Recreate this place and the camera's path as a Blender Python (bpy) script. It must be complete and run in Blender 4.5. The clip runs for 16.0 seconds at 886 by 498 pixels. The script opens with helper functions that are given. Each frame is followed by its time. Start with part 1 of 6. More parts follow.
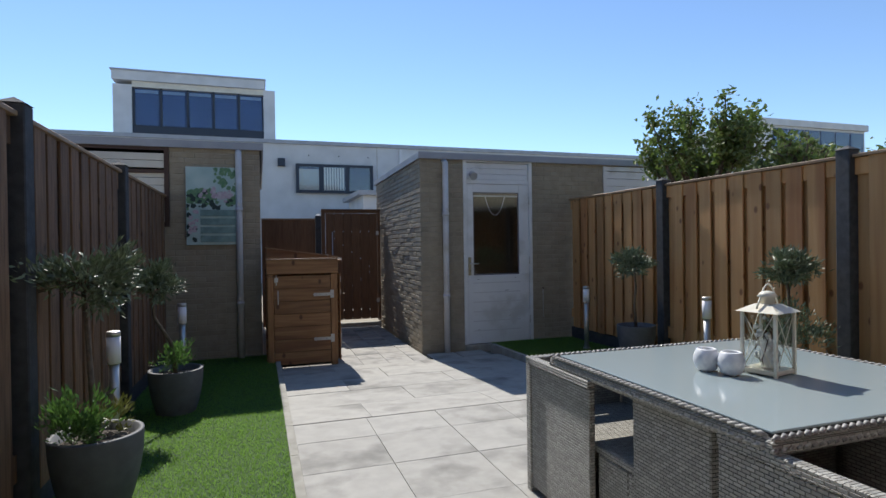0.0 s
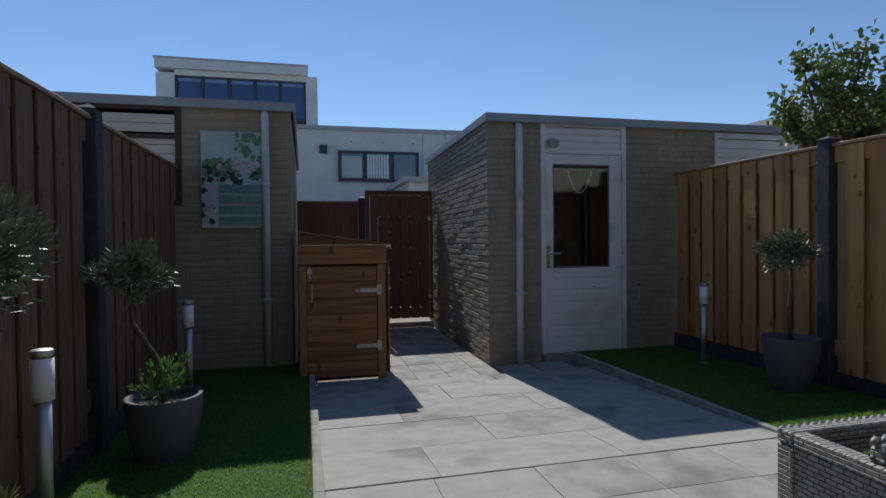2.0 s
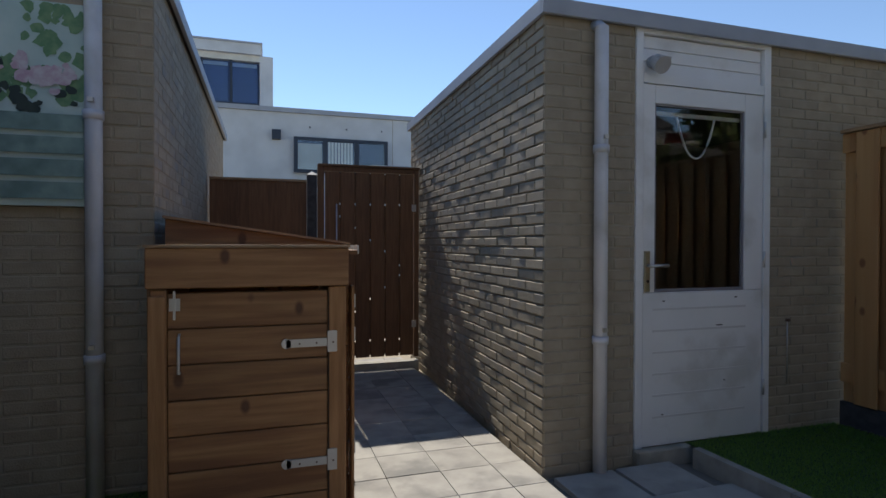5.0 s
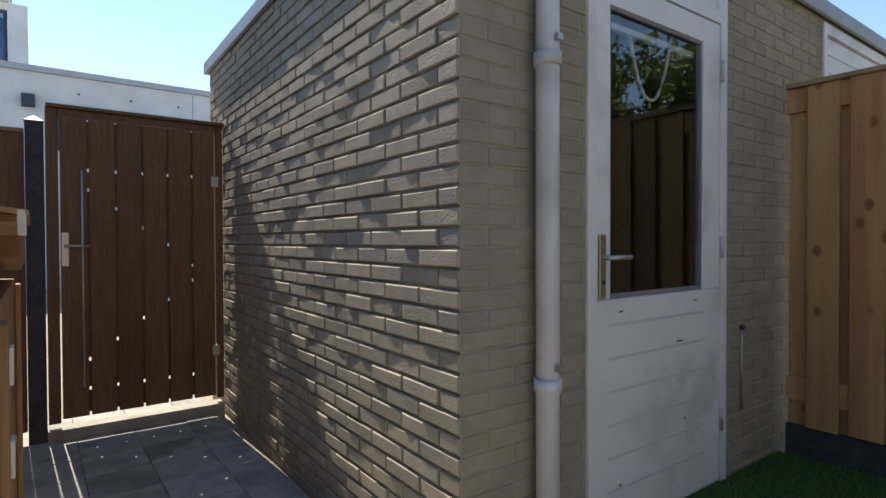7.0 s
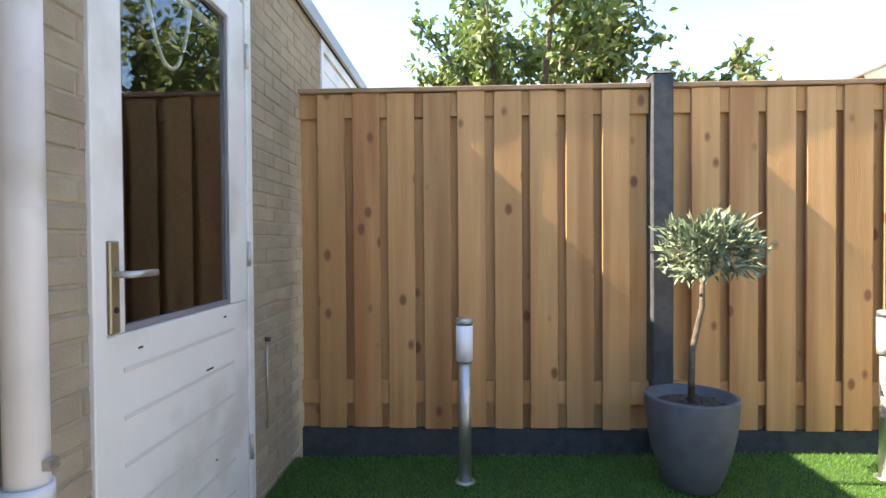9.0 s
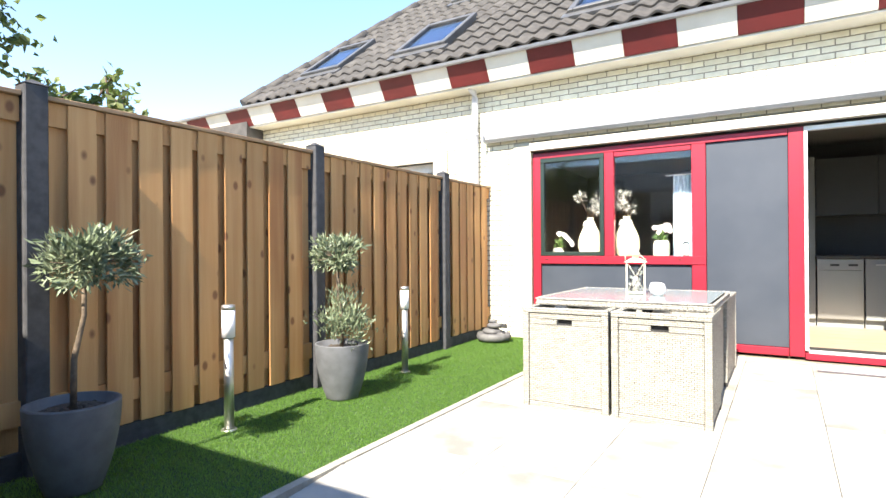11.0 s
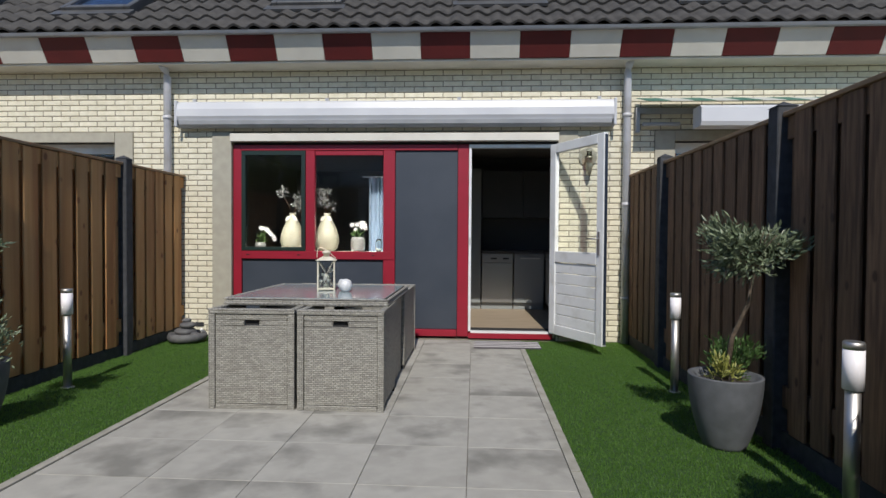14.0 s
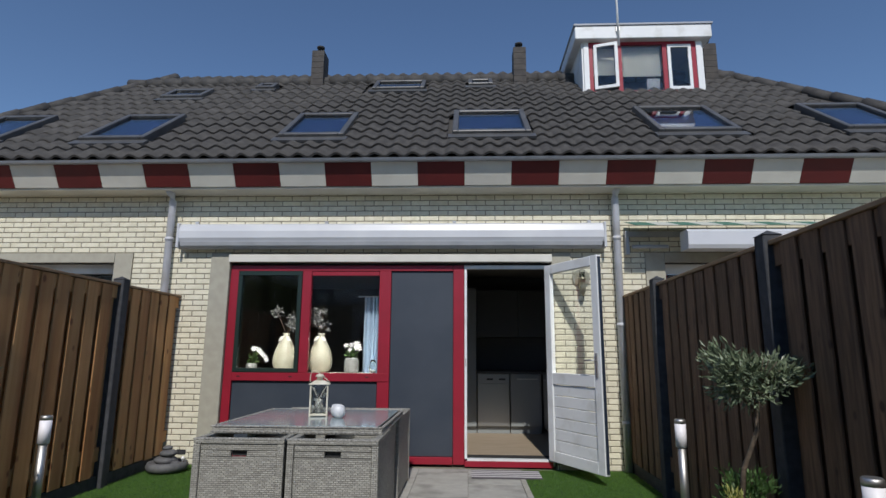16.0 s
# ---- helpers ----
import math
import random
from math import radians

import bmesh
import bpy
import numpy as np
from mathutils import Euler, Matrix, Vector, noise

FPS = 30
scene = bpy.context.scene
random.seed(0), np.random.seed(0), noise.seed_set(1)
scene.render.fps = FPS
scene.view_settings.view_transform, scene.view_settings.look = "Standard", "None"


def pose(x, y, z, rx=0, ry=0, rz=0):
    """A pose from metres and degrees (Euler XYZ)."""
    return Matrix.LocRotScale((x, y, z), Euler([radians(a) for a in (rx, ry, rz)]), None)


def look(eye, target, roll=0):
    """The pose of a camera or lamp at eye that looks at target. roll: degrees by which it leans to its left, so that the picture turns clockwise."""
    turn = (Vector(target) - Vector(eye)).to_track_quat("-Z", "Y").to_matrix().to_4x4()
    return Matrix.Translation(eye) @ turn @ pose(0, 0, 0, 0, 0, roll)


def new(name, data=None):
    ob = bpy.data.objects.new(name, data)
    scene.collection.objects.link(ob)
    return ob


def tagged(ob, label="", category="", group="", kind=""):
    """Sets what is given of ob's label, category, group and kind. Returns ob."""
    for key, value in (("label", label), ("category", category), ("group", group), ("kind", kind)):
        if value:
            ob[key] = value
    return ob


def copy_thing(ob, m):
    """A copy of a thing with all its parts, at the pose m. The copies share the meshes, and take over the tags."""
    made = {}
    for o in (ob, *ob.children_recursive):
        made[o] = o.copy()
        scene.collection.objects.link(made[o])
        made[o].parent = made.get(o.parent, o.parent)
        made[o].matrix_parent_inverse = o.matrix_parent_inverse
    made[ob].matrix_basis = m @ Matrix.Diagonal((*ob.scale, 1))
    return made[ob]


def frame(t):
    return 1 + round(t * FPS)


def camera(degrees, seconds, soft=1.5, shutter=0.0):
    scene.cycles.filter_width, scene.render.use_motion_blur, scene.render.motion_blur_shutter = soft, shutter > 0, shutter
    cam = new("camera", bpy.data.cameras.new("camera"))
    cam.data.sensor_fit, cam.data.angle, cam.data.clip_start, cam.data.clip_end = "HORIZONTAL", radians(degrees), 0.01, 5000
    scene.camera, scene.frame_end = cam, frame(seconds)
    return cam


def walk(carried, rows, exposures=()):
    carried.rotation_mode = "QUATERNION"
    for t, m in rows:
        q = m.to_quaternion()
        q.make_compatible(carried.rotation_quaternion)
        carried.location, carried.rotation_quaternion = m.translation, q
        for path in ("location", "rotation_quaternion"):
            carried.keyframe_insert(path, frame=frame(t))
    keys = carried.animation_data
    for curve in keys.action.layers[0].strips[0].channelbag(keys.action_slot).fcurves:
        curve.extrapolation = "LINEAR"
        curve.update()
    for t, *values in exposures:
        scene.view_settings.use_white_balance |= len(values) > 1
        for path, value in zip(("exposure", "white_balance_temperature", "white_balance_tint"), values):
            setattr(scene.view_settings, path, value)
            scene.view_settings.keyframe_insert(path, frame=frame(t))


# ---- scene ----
cam = camera(77.5, 16.0)
PATH = [
    (0, (0.898, 1.704, 1.248), (1.528, 3.602, 1.234), -0.8),
    (0.5, (0.938, 1.976, 1.206), (1.539, 3.883, 1.184), -0.7),
    (1, (0.982, 2.278, 1.179), (1.489, 4.213, 1.151), -0.7),
    (1.5, (0.971, 2.7, 1.173), (1.441, 4.643, 1.143), -0.7),
    (2, (1.027, 3.102, 1.157), (1.513, 5.042, 1.123), -0.6),
    (2.5, (1.087, 3.553, 1.173), (1.581, 5.49, 1.138), -0.6),
    (3, (1.079, 4.034, 1.174), (1.598, 5.965, 1.138), -0.5),
    (3.2, (1.078, 4.211, 1.186), (1.626, 6.134, 1.144), -0.6),
    (5.3, (1.48, 5.985, 1.119), (2.101, 7.886, 1.096), -0.1),
    (5.5, (1.52, 6.127, 1.11), (2.156, 8.023, 1.079), -0.3),
    (6, (1.603, 6.498, 1.049), (2.433, 8.317, 1.025), -0.1),
    (6.5, (1.735, 6.855, 1.037), (2.759, 8.573, 1.017), -0.1),
    (7, (1.826, 7.138, 1.064), (3.017, 8.744, 1.034), -0.2),
    (7.5, (1.889, 7.348, 1.066), (3.365, 8.697, 1.034), 0.0),
    (8, (1.997, 7.438, 1.067), (3.714, 8.464, 1.031), -0.1),
    (8.5, (2.137, 7.512, 1.077), (4.048, 8.102, 1.047), 0.0),
    (9, (2.136, 7.518, 1.082), (4.134, 7.603, 1.049), -0.4),
    (9.5, (2.058, 7.794, 1.013), (3.95, 7.146, 1.039), -0.0),
    (10, (1.971, 7.739, 1.012), (3.655, 6.66, 1.041), -0.7),
    (10.2, (1.944, 7.747, 1.02), (3.516, 6.51, 1.045), -0.8),
    (12.3, (1.63, 7.84, 1.149), (1.985, 5.872, 1.117), 0.3),
    (12.5, (1.611, 7.838, 1.152), (1.904, 5.86, 1.116), 0.2),
    (13, (1.594, 7.837, 1.148), (1.797, 5.848, 1.112), 0.4),
    (13.5, (1.582, 7.837, 1.151), (1.725, 5.842, 1.114), 0.4),
    (14, (1.588, 7.844, 1.163), (1.701, 5.848, 1.121), 0.4),
    (14.5, (1.58, 7.837, 1.166), (1.684, 5.841, 1.125), 0.4),
    (15, (1.585, 7.833, 1.188), (1.688, 5.836, 1.198), 0.4),
    (15.5, (1.593, 7.843, 1.211), (1.695, 5.855, 1.399), 0.5),
    (16, (1.616, 7.867, 1.214), (1.705, 5.904, 1.587), 0.4),
]
EXPOSURES = [
    (0.0, 0.5, 6500, 10), (0.5, 0.4, 6450, 10), (1.5, -0.05, 6300, 10), (3.0, -0.3, 6150, 10), (3.3, -0.3, 5900, 10), (5.3, 0.6, 7000, 10), (5.5, 0.7, 7000, 10),
    (6.5, 1.0, 7300, 10), (7.0, 1.2, 7500, 10), (8.0, 1.7, 7700, 10), (9.0, 2.6, 7700, 10), (10.2, 2.9, 7600, 10), (12.3, 0.25, 6600, 10), (14.5, -0.1, 6500, 10), (16.0, -0.3, 6300, 10),
]
walk(cam, [(t, look(eye, target, roll)) for t, eye, target, roll in PATH], EXPOSURES)

# ---- light ----
SUN_EL, SUN_AZ = radians(44.5), radians(-2.2)   # azimuth from +y, towards -x when negative
world = bpy.data.worlds.new("world")
scene.world = world
world.use_nodes = True
wn = world.node_tree.nodes
sky = wn.new("ShaderNodeTexSky")
sky.sky_type, sky.sun_disc = "NISHITA", False
sky.sun_elevation, sky.sun_rotation = SUN_EL, SUN_AZ
sky.air_density, sky.dust_density, sky.ozone_density = 0.9, 0.0, 4.5
wn["Background"].inputs["Strength"].default_value = 0.126
world.node_tree.links.new(sky.outputs["Color"], wn["Background"].inputs["Color"])
sun = new("sun", bpy.data.lights.new("sun", "SUN"))
sun.data.energy, sun.data.angle, sun.data.color = 4.0, radians(0.5), (1.0, 0.95, 0.88)
sd = Vector((math.sin(SUN_AZ) * math.cos(SUN_EL), math.cos(SUN_AZ) * math.cos(SUN_EL), math.sin(SUN_EL)))
sun.matrix_world = look(tuple(sd * 20), (0, 0, 0))

# ---- plan, in metres ----
FY = 1.567                 # front of the house wall
SY = 8.42                  # front of the shed with the door
SY2 = 8.67                 # front of the shed with the picture
XF, XL = 4.96, -0.11       # garden faces of the two fences
KX0, KX1 = 1.10, 3.72      # inner edges of the two kerbs
SX = 2.84                  # side wall of the shed with the door
SX2 = 0.91                 # side wall of the other shed
GY = 11.17                 # gate


# ---- helpers ----
def box(bm, x0, y0, z0, x1, y1, z1, m=None, bevel=0.0):
    vs = [bm.verts.new((x, y, z)) for x in (x0, x1) for y in (y0, y1) for z in (z0, z1)]
    fs = [bm.faces.new([vs[i] for i in f]) for f in ((0, 1, 3, 2), (4, 6, 7, 5), (0, 4, 5, 1), (2, 3, 7, 6), (0, 2, 6, 4), (1, 5, 7, 3))]
    if bevel:
        es = list({e for f in fs for e in f.edges})
        out = bmesh.ops.bevel(bm, geom=es, offset=bevel, segments=1, affect="EDGES")
        vs = list({v for f in out["faces"] for v in f.verts} | {v for v in vs if v.is_valid})
    if m is not None:
        bmesh.ops.transform(bm, matrix=m, verts=vs)
    return vs


def tube(bm, pts, r, n=8, caps=True):
    """A round bar along points; r: one radius, or one a point."""
    rs = r if isinstance(r, (list, tuple)) else [r] * len(pts)
    pts = [Vector(p) for p in pts]
    rings = []
    for i, p in enumerate(pts):
        d = (pts[min(i + 1, len(pts) - 1)] - pts[max(i - 1, 0)]).normalized()
        a = d.cross(Vector((0, 0, 1)) if abs(d.z) < 0.9 else Vector((1, 0, 0))).normalized()
        b = d.cross(a)
        rings.append([bm.verts.new(p + rs[i] * (math.cos(2 * math.pi * k / n) * a + math.sin(2 * math.pi * k / n) * b)) for k in range(n)])
    for u, v in zip(rings, rings[1:]):
        for k in range(n):
            f = bm.faces.new((u[k], u[(k + 1) % n], v[(k + 1) % n], v[k]))
            f.smooth = True
    if caps:
        bm.faces.new(rings[0][::-1])
        bm.faces.new(rings[-1])


def lathe(bm, prof, n=24, cx=0.0, cy=0.0, wob=None):
    """A turned body from (radius, height) pairs."""
    rings = []
    for r, z in prof:
        rings.append([bm.verts.new((cx + r * math.cos(2 * math.pi * k / n), cy + r * math.sin(2 * math.pi * k / n), z)) for k in range(n)])
    for u, v in zip(rings, rings[1:]):
        for k in range(n):
            f = bm.faces.new((u[k], u[(k + 1) % n], v[(k + 1) % n], v[k]))
            f.smooth = True
    bm.faces.new(rings[0][::-1])
    bm.faces.new(rings[-1])


def mesh_of(name, bm, material):
    bmesh.ops.recalc_face_normals(bm, faces=bm.faces)
    me = bpy.data.meshes.new(name)
    bm.to_mesh(me)
    bm.free()
    me.materials.append(material)
    return me


def part(name, bm, material, parent=None, label="", at=None):
    """One mesh object under a thing or a part, its vertices in the thing's own axes."""
    ob = new(name, mesh_of(name, bm, material))
    if parent is not None:
        ob.parent = parent
    if at is not None:
        ob.matrix_basis = at
    return tagged(ob, label)


def thing(name, label, category, at=None, group="", kind=""):
    ob = new(name)
    ob.empty_display_size = 0.1
    if at is not None:
        ob.matrix_basis = at
    return tagged(ob, label, category, group, kind)


def struct(name, bm, material, label="", parent=None, kind="structure"):
    ob = new(name, mesh_of(name, bm, material))
    if parent is not None:
        ob.parent = parent
    return tagged(ob, label, kind=kind)


def B(*a, **k):
    bm = bmesh.new()
    box(bm, *a, **k)
    return bm


# ---- materials ----
def material(name, color, rough=0.6, metal=0.0, vary=None, scale=8.0, bump=0.0, bscale=60.0, stain=None, sscale=1.5, island=0.0, per_object=0.0, stretch=(1, 1, 1), spec=0.5, soft=(0.35, 0.65)):
    m = bpy.data.materials.new(name)
    m.use_nodes = True
    nt = m.node_tree
    N, L = nt.nodes, nt.links
    b = N["Principled BSDF"]
    b.inputs["Roughness"].default_value, b.inputs["Metallic"].default_value = rough, metal
    b.inputs["Specular IOR Level"].default_value = spec
    b.inputs["Base Color"].default_value = (*color, 1)
    co = N.new("ShaderNodeTexCoord")
    mp = N.new("ShaderNodeMapping")
    mp.inputs["Scale"].default_value = stretch
    geo = N.new("ShaderNodeNewGeometry")
    info = N.new("ShaderNodeObjectInfo")
    L.new(geo.outputs["Position"], mp.inputs["Vector"])
    off = N.new("ShaderNodeVectorMath")
    off.operation = "ADD"
    L.new(mp.outputs["Vector"], off.inputs[0])
    if per_object:
        mul = N.new("ShaderNodeMath")
        mul.operation = "MULTIPLY"
        mul.inputs[1].default_value = 37.0
        L.new(info.outputs["Random"], mul.inputs[0])
        L.new(mul.outputs[0], off.inputs[1])
    vec = off.outputs[0]
    col = None

    def noise_of(sc, detail=6.0):
        n = N.new("ShaderNodeTexNoise")
        n.inputs["Scale"].default_value, n.inputs["Detail"].default_value = sc, detail
        L.new(vec, n.inputs["Vector"])
        return n.outputs["Fac"]

    def mixed(fac, a, c):
        x = N.new("ShaderNodeMix")
        x.data_type = "RGBA"
        L.new(fac, x.inputs["Factor"])
        for sock, v in ((x.inputs[6], a), (x.inputs[7], c)):
            if isinstance(v, tuple):
                sock.default_value = (*v, 1)
            else:
                L.new(v, sock)
        return x.outputs[2]

    def ramp(fac, lo, hi):
        r = N.new("ShaderNodeMapRange")
        r.inputs["From Min"].default_value, r.inputs["From Max"].default_value = lo, hi
        L.new(fac, r.inputs["Value"])
        return r.outputs[0]

    if vary:
        col = mixed(ramp(noise_of(scale), *soft), color, vary)
    if stain:
        col = mixed(ramp(noise_of(sscale, 8.0), 0.52, 0.68), col or color, stain)
    if island or per_object:
        h = N.new("ShaderNodeHueSaturation")
        src = geo.outputs["Random Per Island"] if island else info.outputs["Random"]
        r = N.new("ShaderNodeMapRange")
        amt = island or per_object
        r.inputs["To Min"].default_value, r.inputs["To Max"].default_value = 1 - amt, 1 + amt
        L.new(src, r.inputs["Value"])
        L.new(r.outputs[0], h.inputs["Value"])
        if col is None:
            h.inputs["Color"].default_value = (*color, 1)
        else:
            L.new(col, h.inputs["Color"])
        col = h.outputs["Color"]
    if col is not None:
        L.new(col, b.inputs["Base Color"])
    if bump:
        bp = N.new("ShaderNodeBump")
        bp.inputs["Strength"].default_value, bp.inputs["Distance"].default_value = bump, 0.01
        L.new(noise_of(bscale, 4.0), bp.inputs["Height"])
        L.new(bp.outputs["Normal"], b.inputs["Normal"])
    return m


def glass_mat(name, tint=(0.95, 0.98, 0.97), rough=0.0):
    m = bpy.data.materials.new(name)
    m.use_nodes = True
    b = m.node_tree.nodes["Principled BSDF"]
    b.inputs["Base Color"].default_value = (*tint, 1)
    b.inputs["Transmission Weight"].default_value = 1.0
    b.inputs["Roughness"].default_value = rough
    b.inputs["IOR"].default_value = 1.5
    return m


M = {}
M["slab"] = material("concrete_slab", (0.40, 0.39, 0.355), 0.85, vary=(0.345, 0.335, 0.305), scale=9, stain=(0.215, 0.21, 0.19), sscale=2.6, bump=0.25, bscale=180, per_object=0.05)
M["kerb"] = material("kerb_concrete", (0.38, 0.365, 0.32), 0.9, vary=(0.28, 0.27, 0.23), scale=9, bump=0.3, bscale=200)
M["grass"] = material("artificial_turf", (0.070, 0.160, 0.024), 0.6, vary=(0.105, 0.21, 0.036), scale=60)


def translucent(m, color, share):
    """Let part of the light through thin leaves and blades."""
    N, L = m.node_tree.nodes, m.node_tree.links
    t = N.new("ShaderNodeBsdfTranslucent")
    t.inputs["Color"].default_value = (*color, 1)
    mix = N.new("ShaderNodeMixShader")
    mix.inputs[0].default_value = share
    L.new(N["Principled BSDF"].outputs[0], mix.inputs[1])
    L.new(t.outputs[0], mix.inputs[2])
    L.new(mix.outputs[0], N["Material Output"].inputs["Surface"])


translucent(M["grass"], (0.30, 0.54, 0.10), 0.42)
M["board"] = material("fence_wood", (0.55, 0.305, 0.125), 0.7, vary=(0.46, 0.225, 0.08), scale=3, stretch=(7, 7, 0.35), bump=0.25, bscale=40, per_object=0.16, stain=(0.36, 0.155, 0.055), sscale=0.9, soft=(0.3, 0.7))
M["post"] = material("coated_concrete_post", (0.035, 0.037, 0.042), 0.8, vary=(0.06, 0.062, 0.068), scale=20, bump=0.3, bscale=200)
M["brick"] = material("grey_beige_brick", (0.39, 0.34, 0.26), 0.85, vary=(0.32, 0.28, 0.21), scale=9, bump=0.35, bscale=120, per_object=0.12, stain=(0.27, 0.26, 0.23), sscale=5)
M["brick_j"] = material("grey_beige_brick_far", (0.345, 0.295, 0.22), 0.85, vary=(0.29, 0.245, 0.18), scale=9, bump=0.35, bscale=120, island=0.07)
M["mortar"] = material("mortar", (0.36, 0.315, 0.24), 0.95, vary=(0.30, 0.265, 0.20), scale=20, bump=0.4, bscale=150)
M["hbrick"] = material("cream_brick", (0.74, 0.70, 0.56), 0.8, vary=(0.65, 0.61, 0.47), scale=12, bump=0.3, bscale=140, island=0.06)
M["hmortar"] = material("cream_mortar", (0.27, 0.245, 0.185), 0.95, vary=(0.21, 0.19, 0.145), scale=20)
M["white"] = material("white_paint", (0.78, 0.79, 0.79), 0.45, vary=(0.72, 0.73, 0.73), scale=3, stain=(0.62, 0.62, 0.60), sscale=4)
M["red"] = material("dark_red_paint", (0.30, 0.012, 0.03), 0.4, vary=(0.26, 0.012, 0.026), scale=4)
M["panel"] = material("anthracite_panel", (0.035, 0.045, 0.062), 0.5, vary=(0.045, 0.055, 0.072), scale=3)
M["frame_g"] = material("dark_green_frame", (0.012, 0.025, 0.02), 0.4)
M["alu"] = material("white_aluminium", (0.62, 0.63, 0.65), 0.35, vary=(0.56, 0.57, 0.6), scale=2)
M["zinc"] = material("grey_plastic_pipe", (0.42, 0.43, 0.45), 0.5, vary=(0.34, 0.35, 0.37), scale=4)
M["pier"] = material("painted_pier", (0.40, 0.38, 0.31), 0.9, vary=(0.35, 0.33, 0.27), scale=10)
M["tile"] = material("roof_tile", (0.070, 0.065, 0.060), 0.75, vary=(0.042, 0.039, 0.037), scale=8, island=0.2, bump=0.4, bscale=90)
M["fwhite"] = material("fascia_cream", (0.66, 0.64, 0.57), 0.6, vary=(0.58, 0.56, 0.5), scale=3)
M["fred"] = material("fascia_red", (0.09, 0.008, 0.008), 0.6, vary=(0.12, 0.01, 0.01), scale=3)
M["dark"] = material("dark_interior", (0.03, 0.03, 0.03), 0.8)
# Plaster darkened below its own tone, putting the unlit rooms' shade in the colour.
M["room"] = material("shaded_room_plaster", (0.13, 0.13, 0.125), 0.8)
M["stucco"] = material("pale_render", (0.60, 0.61, 0.62), 0.8, vary=(0.52, 0.53, 0.54), scale=1.5)
M["navy"] = material("dark_blue_frame", (0.02, 0.03, 0.05), 0.5)
M["wicker"] = material("grey_wicker", (0.22, 0.21, 0.19), 0.6, vary=(0.15, 0.14, 0.125), scale=60, island=0.15)
M["gwood"] = material("gate_wood", (0.185, 0.095, 0.045), 0.7, vary=(0.13, 0.065, 0.03), scale=6, stretch=(9, 9, 0.7), per_object=0.1)
M["bwood"] = material("brown_stained_wood", (0.35, 0.18, 0.075), 0.7, vary=(0.24, 0.115, 0.045), scale=5, stretch=(0.6, 9, 9), per_object=0.14, stain=(0.19, 0.085, 0.035), sscale=1.6, bump=0.3, bscale=40)
M["roofed"] = material("grey_roof_trim", (0.36, 0.38, 0.42), 0.5, vary=(0.3, 0.32, 0.36), scale=3)
M["pot"] = material("grey_pot", (0.065, 0.072, 0.08), 0.6, vary=(0.07, 0.075, 0.085), scale=20)
M["leaf"] = material("olive_leaf", (0.12, 0.16, 0.09), 0.42, vary=(0.20, 0.24, 0.15), scale=30, island=0.3)
M["bark"] = material("bark", (0.16, 0.12, 0.085), 0.9, vary=(0.09, 0.07, 0.05), scale=40, bump=0.5, bscale=80)
M["steel"] = material("brushed_steel", (0.58, 0.57, 0.55), 0.48, metal=1.0)
M["opal"] = material("opal_plastic", (0.88, 0.86, 0.89), 0.5)
M["pane"] = glass_mat("pane_glass")
M["frost"] = material("frosted_glass_top", (0.30, 0.36, 0.37), 0.12, spec=0.7)

M["cloth_g"] = material("green_awning_cloth", (0.06, 0.16, 0.12), 0.9)
M["cloth_w"] = material("white_awning_cloth", (0.48, 0.50, 0.46), 0.9)
M["sky_frame"] = material("grey_brown_window_frame", (0.07, 0.07, 0.072), 0.4, vary=(0.10, 0.10, 0.10), scale=5)
M["pane_dark"] = glass_mat("roof_window_glass", (0.7, 0.78, 0.85))
M["blue_blind"] = material("blue_blind", (0.02, 0.045, 0.16), 0.8)
M["chim"] = material("chimney_boards", (0.045, 0.04, 0.038), 0.8, vary=(0.07, 0.062, 0.055), scale=10)
M["floor"] = material("pale_wood_floor", (0.42, 0.34, 0.25), 0.5, vary=(0.34, 0.27, 0.19), scale=4, stretch=(1, 8, 1))
M["cab"] = material("grey_laminate", (0.26, 0.28, 0.28), 0.4)
# Cabinet grey again, with the dimness above the worktop put into the colour.
M["cab_up_shaded"] = material("shaded_grey_laminate", (0.07, 0.075, 0.075), 0.5)
M["cab_dark"] = material("dark_worktop", (0.05, 0.05, 0.05), 0.35)
M["dishw"] = material("stainless_front", (0.35, 0.35, 0.34), 0.35, metal=0.8)
M["turf_base"] = material("turf_backing", (0.024, 0.062, 0.012), 0.9, vary=(0.036, 0.082, 0.016), scale=60)
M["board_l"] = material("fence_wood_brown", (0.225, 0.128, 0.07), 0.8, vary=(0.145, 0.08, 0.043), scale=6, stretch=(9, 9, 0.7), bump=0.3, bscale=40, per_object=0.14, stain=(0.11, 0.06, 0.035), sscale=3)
M["cap"] = material("cap_rail_wood", (0.32, 0.20, 0.11), 0.6, vary=(0.24, 0.15, 0.08), scale=7)
M["bead"] = material("grey_glazing_bead", (0.22, 0.21, 0.23), 0.6)
M["groove_shade"] = material("white_paint_groove_shade", (0.62, 0.62, 0.62), 0.6)
M["brass"] = material("worn_nickel", (0.45, 0.41, 0.30), 0.4, metal=0.9)
M["rust"] = material("rusty_iron", (0.09, 0.045, 0.03), 0.8)
M["white_pipe"] = material("pale_grey_pvc", (0.62, 0.63, 0.67), 0.4, vary=(0.52, 0.53, 0.57), scale=4, stain=(0.45, 0.45, 0.44), sscale=3)
M["brown_trim"] = material("brown_frame_paint", (0.06, 0.03, 0.022), 0.5)
